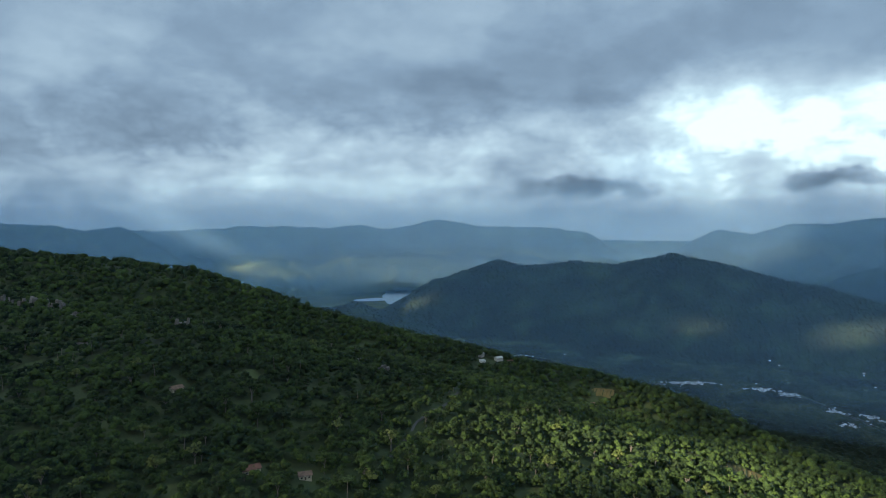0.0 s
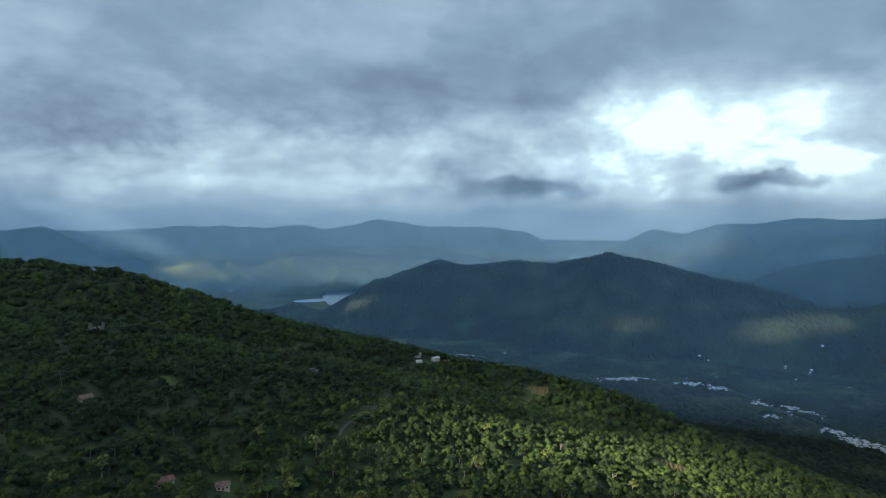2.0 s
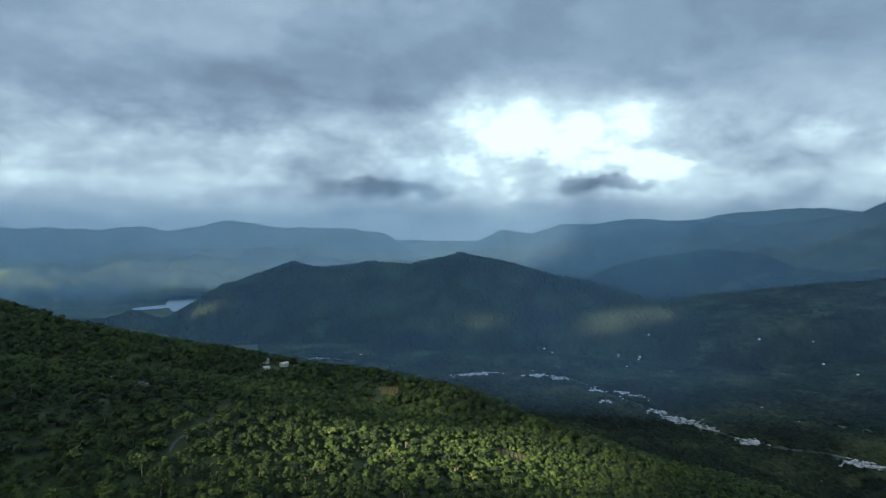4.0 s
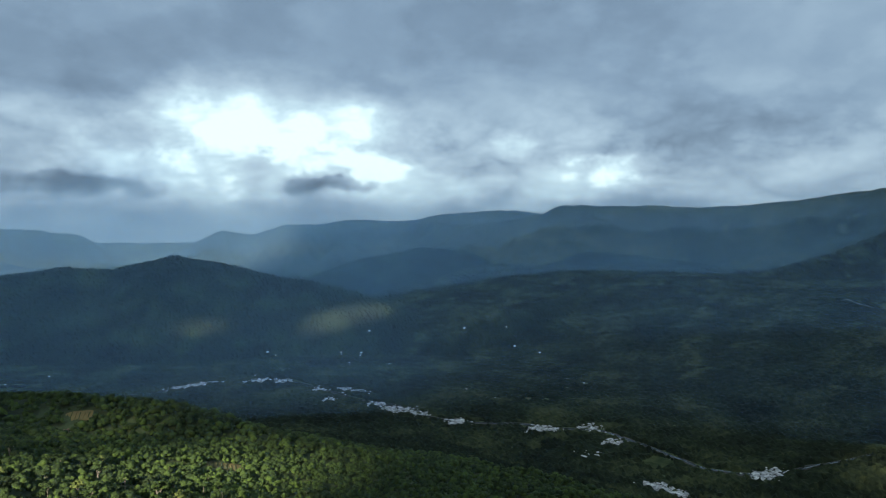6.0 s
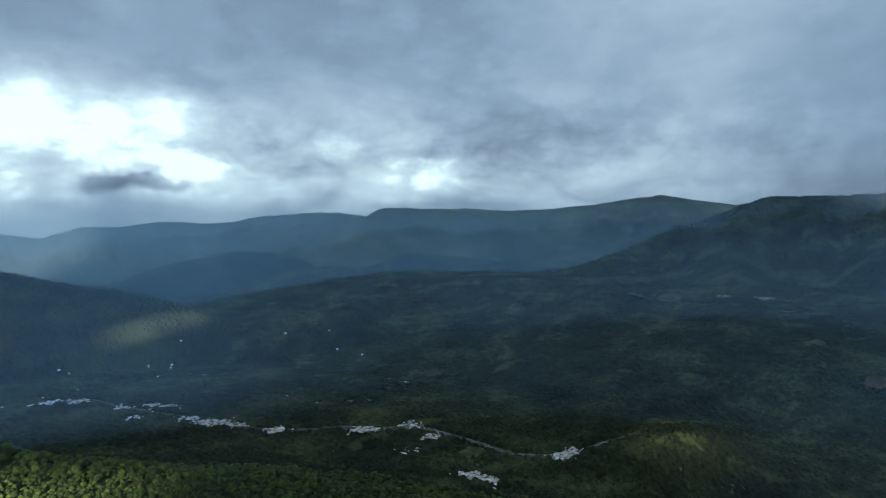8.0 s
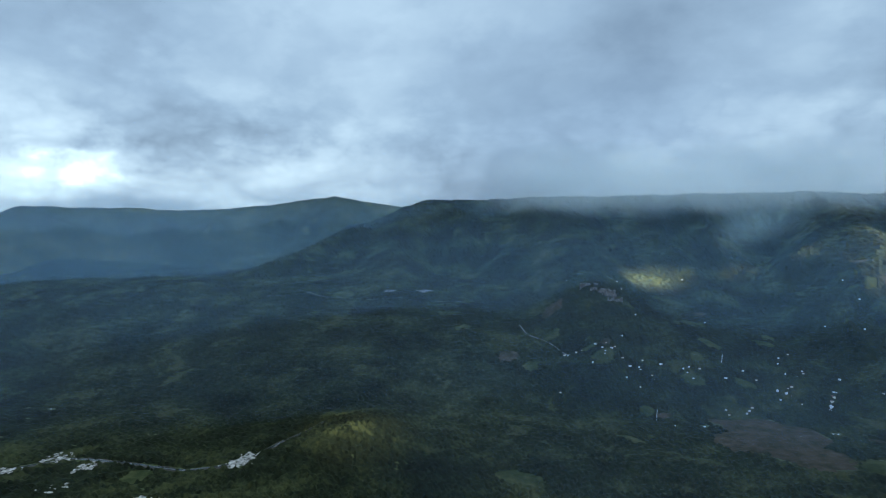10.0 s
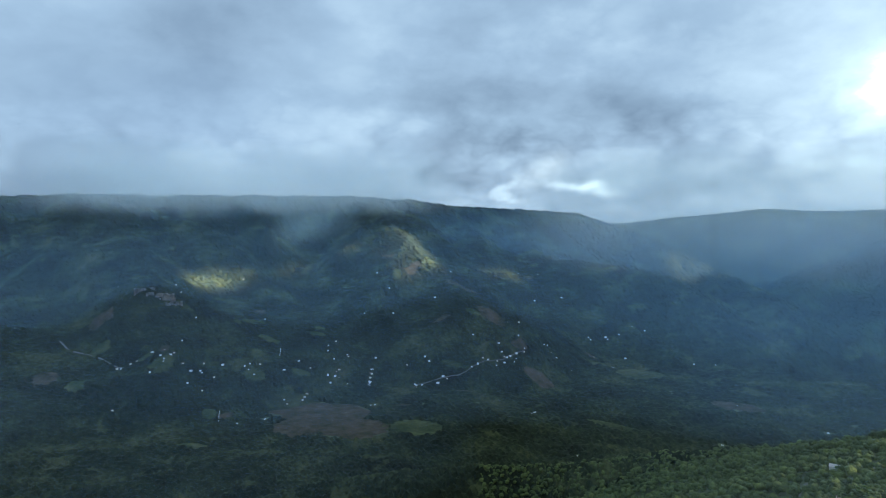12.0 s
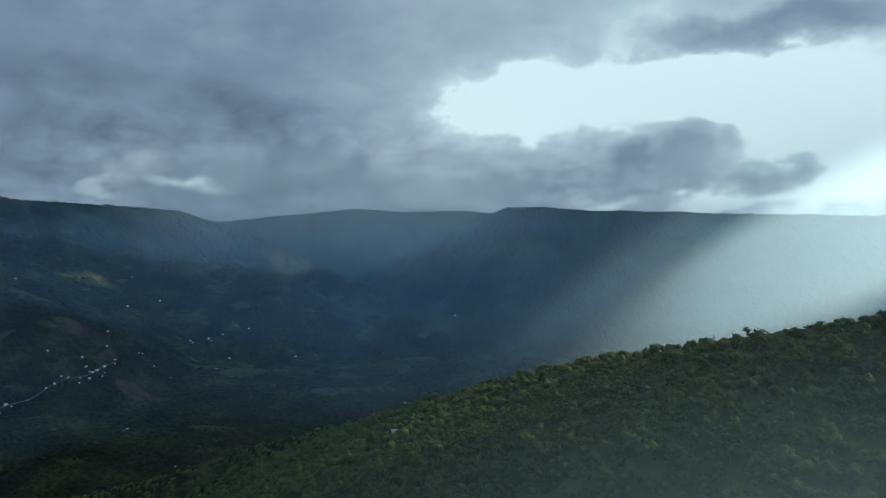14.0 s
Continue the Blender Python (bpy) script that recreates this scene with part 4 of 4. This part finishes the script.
boulders("river_rocks", BARS, 64, 15.0, 4.6, PALE_ROCK, "pale washed boulders and slabs along the river", ground_height, 0.22)
boulders("quarry_rocks", [(1049, 580), (1050, 547), (1050, 520), (1120, 760), (540, 700)], 40, 13.0, 6.0, PALE_ROCK, "pale bare rock and rubble in a clearing", ground_height, 0.3)


def outcrop(x, y, width, tall, label, height, mat=CLIFF_ROCK, blocks=9, sink=0.35):
    """A weathered rock face: upright blocks split by deep cracks."""
    root = new("rock_outcrop")
    base = float(height(np.array([x]), np.array([y]))[0])
    for i in range(blocks):
        bm = bmesh.new()
        w = width / blocks * (0.8 + 0.9 * rng.random())
        h = tall * (0.55 + 0.6 * rng.random())
        made = bmesh.ops.create_cube(bm, size=1.0)["verts"]
        m = pose((i + 0.5) / blocks * width - width / 2, (rng.random() - 0.5) * w, h * (0.5 - sink), rng.normal(0, 6), rng.normal(0, 6), rng.random() * 60)
        bmesh.ops.transform(bm, matrix=m @ Matrix.Diagonal((w, w * 1.1, h, 1)), verts=made)
        bmesh.ops.bevel(bm, geom=bm.edges[:], offset=width / blocks * 0.12, segments=1, affect="EDGES")
        bmesh.ops.subdivide_edges(bm, edges=bm.edges[:], cuts=1)
        for v in bm.verts:
            v.co += Vector((rng.normal(), rng.normal(), rng.normal())) * width / blocks * 0.07
        me = bpy.data.meshes.new("rock")
        bm.to_mesh(me)
        bm.free()
        me.materials.append(mat)
        part("rock", me, root)
    root.matrix_world = pose(x, y, base, 0, 0, math.degrees(math.atan2(-x, y)))
    return tagged(root, label, "rock", "rock outcrops")


for x, y, w, h in ((-378, 552, 12, 16), (-345, 540, 22, 17), (-320, 530, 12, 13), (-192, 468, 12, 14), (-49, 489, 16, 9), (-32, 488, 7, 7), (-64, 500, 8, 8), (-285, 500, 10, 10), (-250, 440, 9, 6)):
    outcrop(x, y, w, h, "grey weathered rock outcrop among hillside trees", ground_height)


for x, y, w, h in ((2290, -365, 60, 46), (2245, -405, 80, 74), (2205, -440, 46, 60), (2235, -425, 50, 44), (2549, 265, 70, 34), (2500, 366, 50, 40), (2580, 230, 40, 26)):
    outcrop(x, y, w, 0.62 * h, "pale ribbed cliff face on the wooded mountain", mount_height, FAR_ROCK, 15, 0.55)

# ---- houses ----
def box(cx, cy, cz, sx, sy, sz):
    v = np.array([(cx + sx / 2 * i, cy + sy / 2 * j, cz + sz / 2 * k) for k in (-1, 1) for j in (-1, 1) for i in (-1, 1)])
    f = np.array([(0, 2, 3, 1), (4, 5, 7, 6), (0, 1, 5, 4), (2, 6, 7, 3), (0, 4, 6, 2), (1, 3, 7, 5)])
    return v, f


def house(long, deep, tall, wall_mat, roof_mat, label, flat=False):
    """A small house with a gabled or single-pitch sheet roof, door and windows; its meshes are made once per kind."""
    root = new("house")
    part("wall", mesh_of("wall", *box(0, 0, tall / 2 - 1.5, long, deep, tall + 3), wall_mat), root)
    e, t = 0.6, 0.15
    peak = tall + (0.5 if flat else deep * 0.28)
    prof = [(-deep / 2 - e, tall - 0.25), (0, peak), (deep / 2 + e, tall - 0.25)] if not flat else [(-deep / 2 - e, tall + 0.05), (0, tall + 0.55), (deep / 2 + e, tall + 1.1)]
    v = [(s * (long / 2 + e), y, z + d) for s in (-1, 1) for d in (0, t) for y, z in prof]
    f = [(0, 1, 7, 6), (1, 2, 8, 7), (3, 9, 10, 4), (4, 10, 11, 5), (0, 3, 4, 1), (1, 4, 5, 2), (6, 7, 10, 9), (7, 8, 11, 10), (0, 6, 9, 3), (2, 5, 11, 8)]
    part("roof", mesh_of("roof", v, f, roof_mat), root)
    part("door", mesh_of("door", *box(0, -deep / 2 - 0.03, 1.0, 1.0, 0.1, 2.0), ROOF_RUST), root)
    for k in (-0.3, 0.3):
        part("window", mesh_of("window", *box(k * long, -deep / 2 - 0.03, 1.5, 1.2, 0.1, 1.1), DARK_GLASS), root)
    return tagged(root, label, "house", "village houses")


KINDS = [house(10, 7, 3.2, WALL_WHITE, ROOF_METAL, "small white house with a grey metal roof"), house(13, 8, 3.4, WALL_WHITE, ROOF_WHITE, "long white house with a bright sheet roof"),
         house(8, 6, 3.0, WALL_CREAM, ROOF_RUST, "small cream house with a rusty sheet roof"), house(11, 7, 3.2, WALL_CREAM, ROOF_TILE, "cream house with a red-brown tiled roof"),
         house(9, 7, 3.0, WALL_WHITE, ROOF_WHITE, "flat white house with a pale sheet roof", True)]
def stand_house(x, y, kind, turn):
    on = max((ground_height, mount_height, east_height, peak_height), key=lambda h: float(h(np.array([x]), np.array([y]))[0]))
    r = 5.0
    z = float(on(np.array([x, x + r, x - r, x, x]), np.array([y, y, y, y + r, y - r])).mean())
    copy_thing(KINDS[kind], pose(x, y, z + (-0.8 if on is ground_height else 1.0), 0, 0, turn) @ Matrix.Scale(0.8 if math.hypot(x, y) < 1000 else 0.42 + 0.2 * rng.random(), 4))


for x, y, kind, turn in NEAR_HOUSES:
    stand_house(x, y, kind, turn)
for i, (x, y) in enumerate(VILLAGE_WEST + VILLAGE_EAST + VALLEY_HOUSES + TOWN):
    stand_house(x, y, int(rng.choice([0, 1, 1, 4, 2, 3])), rng.random() * 180)
    if i % 5 != 4:
        stand_house(x - 9 - 16 * rng.random(), y + 30 * (rng.random() - 0.5), int(rng.choice([0, 0, 4, 2, 3])), rng.random() * 180)
for x, y in FARMS:
    stand_house(x, y, int(rng.choice([0, 0, 1, 4, 2, 3])), rng.random() * 180)
for k in KINDS:                       # the first of each kind stands in the village too
    k.location = (*((1700 + 22 * KINDS.index(k)), -880 - 14 * KINDS.index(k)), 0)
    k.location.z = float(max(mount_height(np.array([k.location.x]), np.array([k.location.y]))[0], ground_height(np.array([k.location.x]), np.array([k.location.y]))[0])) + 4.5

# ---- the cloud bank between the sun and the valley, added out of view to shade the land, with its openings ----
# x, y of the place each opening lights, and its half lengths
OPENINGS = [(62, 406, 20, 16), (80, 448, 22, 28), (106, 454, 28, 32), (142, 454, 28, 28), (174, 540, 28, 32), (210, 534, 34, 34), (247, 524, 34, 32), (287, 514, 32, 28), (330, 525, 36, 24), (100, 420, 30, 14),
            (-36, 308, 10, 8), (-8, 316, 22, 8), (-112, 268, 14, 9), (934, 2318, 80, 40), (1400, 2080, 220, 65), (-110, 2990, 110, 80),
            (2690, -660, 190, 120), (2330, -1420, 420, 62), (2650, -1180, 60, 45), (2290, -1840, 130, 55), (2250, -2290, 300, 42),
            (2042, -2800, 240, 46), (-1150, 4200, 160, 110)]
# the added cloud is made thinner to lighten the near spur and other places
THIN = [(80, -520, 420, 260), (215, 720, 80, 45), (300, 600, 60, 50), (300, 4380, 1500, 300), (1900, 4050, 700, 260), (1340, 240, 150, 100)]
# shafts of light through the mist before the east hill: x, y, z, half lengths, turn
SHAFTS = [(-244, -1524, 0, 330, 230, 70.5), (40, -1640, 0, 280, 18, 70.5), (-430, -1400, 100, 220, 200, 0)]
far_height = ridge_line(RANGE_MID, 0.5, 60, 50, 300, 16)


def cloud_material(name, clearness):
    """Grey cloud, through which a little of the sun comes."""
    m, t, bsdf = material(name)
    t.nodes.remove(bsdf)
    thin = t.nodes.new("ShaderNodeBsdfTranslucent")
    thin.inputs[0].default_value = (0.06, 0.064, 0.07, 1)
    clear, blend = t.nodes.new("ShaderNodeBsdfTransparent"), t.nodes.new("ShaderNodeMixShader")
    blend.inputs[0].default_value = clearness
    t.links.new(thin.outputs[0], blend.inputs[1])
    t.links.new(clear.outputs[0], blend.inputs[2])
    t.links.new(blend.outputs[0], t.nodes["Material Output"].inputs["Surface"])
    return m


def unseen_cloud_bank():
    away, step = 6600.0, 46.0
    side = Vector((to_sun.y, -to_sun.x, 0)).normalized()
    rise = side.cross(to_sun)
    rise = rise if rise.z > 0 else -rise
    u, v = np.meshgrid(np.arange(-5600, 5600, step), np.arange(-2700, 3400, step))
    lump = 160 * rough(u, v, 500, 4, 40)
    s, a, b = np.array(to_sun), np.array(side), np.array(rise)
    q = s * (away + lump)[..., None] + a * u[..., None] + b * v[..., None]
    holes = []
    for x, y, rx, ry in OPENINGS + THIN:
        z = max(float(h(np.array([x]), np.array([y]))[0]) for h in (ground_height, mount_height, peak_height, east_height, far_height))
        holes.append((x, y, z + 7.0, rx, ry, 0.0, (x, y, rx, ry) in THIN))
    holes += [(*shaft, False) for shaft in SHAFTS]

    def within(q, hole, grown, wander):
        x, y, z, rx, ry, turn, veil = hole
        p = q - s * ((q[..., 2] - z) / s[2])[..., None]
        c, d = math.cos(radians(turn)), math.sin(radians(turn))
        u, v = (p[..., 0] - x) * c + (p[..., 1] - y) * d, (p[..., 1] - y) * c - (p[..., 0] - x) * d
        return (u / (rx + grown)) ** 2 + (v / (ry + grown)) ** 2 < wander

    faces = grid_faces(*u.shape)
    middle = q.reshape(-1, 3)[faces].mean(1)
    near = np.zeros(len(faces), bool)
    for hole in holes:
        near |= within(middle, hole, 110.0, 1.6)
    # round the openings the mesh is five times finer
    corner = q.reshape(-1, 3)[faces[near]]
    k = np.linspace(0, 1, 6)
    a0, b0 = k[:, None, None], k[None, :, None]
    fine = (corner[:, None, None, 0] * (1 - a0) * (1 - b0) + corner[:, None, None, 1] * a0 * (1 - b0) + corner[:, None, None, 2] * a0 * b0 + corner[:, None, None, 3] * (1 - a0) * b0).reshape(-1, 3)
    sub_faces = (grid_faces(6, 6)[None] + 36 * np.arange(len(corner))[:, None, None]).reshape(-1, 4)
    centre = fine[sub_faces].mean(1)
    wander = 1 + 0.45 * rough(centre @ a, centre @ b, 150, 5, 41)
    keep, veil = np.ones(len(sub_faces), bool), np.zeros(len(sub_faces), bool)
    for hole in holes:
        inside = within(centre, hole, 0.0, wander)
        if hole[6]:
            veil |= inside
        else:
            keep &= ~inside
    faces = np.concatenate([faces[~near], sub_faces[keep] + q.size // 3])
    thick, light = cloud_material("cloud", 0.004), cloud_material("thin_cloud", 0.20)
    me = mesh_of("unseen_cloud_bank", np.concatenate([q.reshape(-1, 3), fine]), faces, thick, True)
    me.materials.append(light)
    me.polygons.foreach_set("material_index", np.concatenate([np.zeros((~near).sum(), np.int32), veil[keep].astype(np.int32)]))
    tagged(new("unseen_cloud_bank", me), "unseen grey cloud bank added before the sun, with ragged gaps", "cloud", kind="stuff")


unseen_cloud_bank()


# ---- damp air, low cloud and sunlit mist ----
def air_sheet(name, mat, az, reach, low, high, label, category, lumps=0.0, steps=(160, 24)):
    """An upright sheet that stands in for air round the start of the walk, bent and uneven where it is lumpy."""
    a, z = np.meshgrid(np.radians(np.linspace(*az, steps[0])), np.linspace(low, high, steps[1]))
    r = reach + lumps * rough(a * reach, z, 190, 4, 77)
    v = np.stack([r * np.sin(a), r * np.cos(a), z], -1)
    return tagged(new(name, mesh_of(name, v, grid_faces(*a.shape), mat, True)), label, category, kind="stuff")


# haze is put into tinted upright sheets, their cover set by distance and bearing
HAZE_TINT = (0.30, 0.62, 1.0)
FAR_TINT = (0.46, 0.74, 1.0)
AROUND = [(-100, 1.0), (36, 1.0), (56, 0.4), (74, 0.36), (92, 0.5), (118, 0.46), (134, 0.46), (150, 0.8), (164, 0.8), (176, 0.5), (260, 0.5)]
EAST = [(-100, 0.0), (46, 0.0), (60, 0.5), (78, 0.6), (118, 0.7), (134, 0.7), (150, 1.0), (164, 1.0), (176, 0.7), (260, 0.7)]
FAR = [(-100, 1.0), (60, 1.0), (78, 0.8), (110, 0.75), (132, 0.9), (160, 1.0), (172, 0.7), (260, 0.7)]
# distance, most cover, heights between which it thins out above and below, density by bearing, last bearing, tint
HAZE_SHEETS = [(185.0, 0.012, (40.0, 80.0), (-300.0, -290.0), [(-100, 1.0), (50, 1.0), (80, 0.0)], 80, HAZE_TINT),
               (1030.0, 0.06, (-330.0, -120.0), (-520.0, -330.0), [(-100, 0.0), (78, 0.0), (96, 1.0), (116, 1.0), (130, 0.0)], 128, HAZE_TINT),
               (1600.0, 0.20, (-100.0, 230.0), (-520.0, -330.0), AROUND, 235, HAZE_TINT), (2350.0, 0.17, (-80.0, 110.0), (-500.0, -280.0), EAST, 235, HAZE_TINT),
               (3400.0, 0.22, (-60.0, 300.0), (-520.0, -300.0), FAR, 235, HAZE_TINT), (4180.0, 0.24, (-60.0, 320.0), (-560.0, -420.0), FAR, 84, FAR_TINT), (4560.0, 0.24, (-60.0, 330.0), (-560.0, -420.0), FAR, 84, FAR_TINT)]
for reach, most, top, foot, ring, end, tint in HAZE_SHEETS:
    air_sheet("haze", airy("haze_air", tint, haze_cover(most, top, ring, foot)), (-75, end), reach, -545.0, top[1] + 80.0, "thin blue sheet standing in for valley haze", "haze")
air_sheet("mist", airy("spur_mist", (0.52, 0.80, 0.92), haze_cover(0.17, (-90.0, 60.0), [(-100, 0.0), (136, 0.0), (168, 0.5), (196, 1.0), (260, 1.0)])), (130, 225), 300.0, -420.0, 90.0, "thin mist before the wooded spur", "mist")


def cap_cover(t):
    """Cloud with a ragged lower edge on the mountain's crest, thinning out upwards and to its ends."""
    az, z = bearing(t)
    p = place(t)
    drift = calc(t, "ADD", calc(t, "MULTIPLY", calc(t, "SUBTRACT", noised(t, p, 0.004, 6.0, 0.55), 0.5), 190.0), calc(t, "MULTIPLY", calc(t, "SUBTRACT", noised(t, p, 0.016, 5.0, 0.6), 0.5), 60.0))
    k = smooth(t, calc(t, "ADD", z, drift), 40.0, 125.0)
    k = calc(t, "MULTIPLY", k, calc(t, "SUBTRACT", 1.0, smooth(t, calc(t, "ADD", z, drift), 200.0, 400.0)))
    ends = calc(t, "MULTIPLY", smooth(t, az, 88.0, 97.0), calc(t, "SUBTRACT", 1.0, smooth(t, az, 116.0, 126.0)))
    return calc(t, "MULTIPLY", calc(t, "MULTIPLY", k, ends), 0.24, 0.0, True)


LOW_CLOUD = airy("low_cloud", (0.74, 0.90, 1.0), cap_cover)
for reach in (2840.0, 2920.0, 3000.0, 3080.0):
    air_sheet("low_cloud", LOW_CLOUD, (86, 127), reach, 0.0, 420.0, "grey-white cloud resting on the mountain crest", "cloud")


def mist_cover(t):
    az, z = bearing(t)
    k = calc(t, "MULTIPLY", smooth(t, az, 156.0, 200.0), calc(t, "SUBTRACT", 1.0, smooth(t, z, 20.0, 420.0)))
    return calc(t, "MULTIPLY", k, 0.22)


def saddle_cover(t):
    """Pale cloud drifting low through the saddle between the mountains."""
    az, z = bearing(t)
    drift = calc(t, "MULTIPLY", calc(t, "SUBTRACT", noised(t, place(t), 0.0035, 5.0, 0.5), 0.5), 240.0)
    height = calc(t, "ADD", z, drift)
    k = calc(t, "MULTIPLY", smooth(t, height, -230.0, 70.0), calc(t, "SUBTRACT", 1.0, smooth(t, height, 190.0, 330.0)))
    k = calc(t, "MULTIPLY", k, calc(t, "MULTIPLY", smooth(t, az, 128.0, 139.0), calc(t, "SUBTRACT", 1.0, smooth(t, az, 156.0, 170.0))))
    return calc(t, "MULTIPLY", k, 0.245)


SADDLE_CLOUD = airy("saddle_cloud", (0.84, 0.96, 1.0), saddle_cover)
for reach in (2640.0, 2720.0):
    air_sheet("low_cloud", SADDLE_CLOUD, (129, 171), reach, -330.0, 430.0, "pale cloud drifting through the mountain saddle", "cloud")
SUNLIT_MIST = airy("sunlit_mist", (0.58, 0.84, 1.0), mist_cover)
for reach in (1420.0, 1520.0):
    air_sheet("mist", SUNLIT_MIST, (156, 222), reach, -500.0, 430.0, "bright mist in shafts of sunlight", "mist")
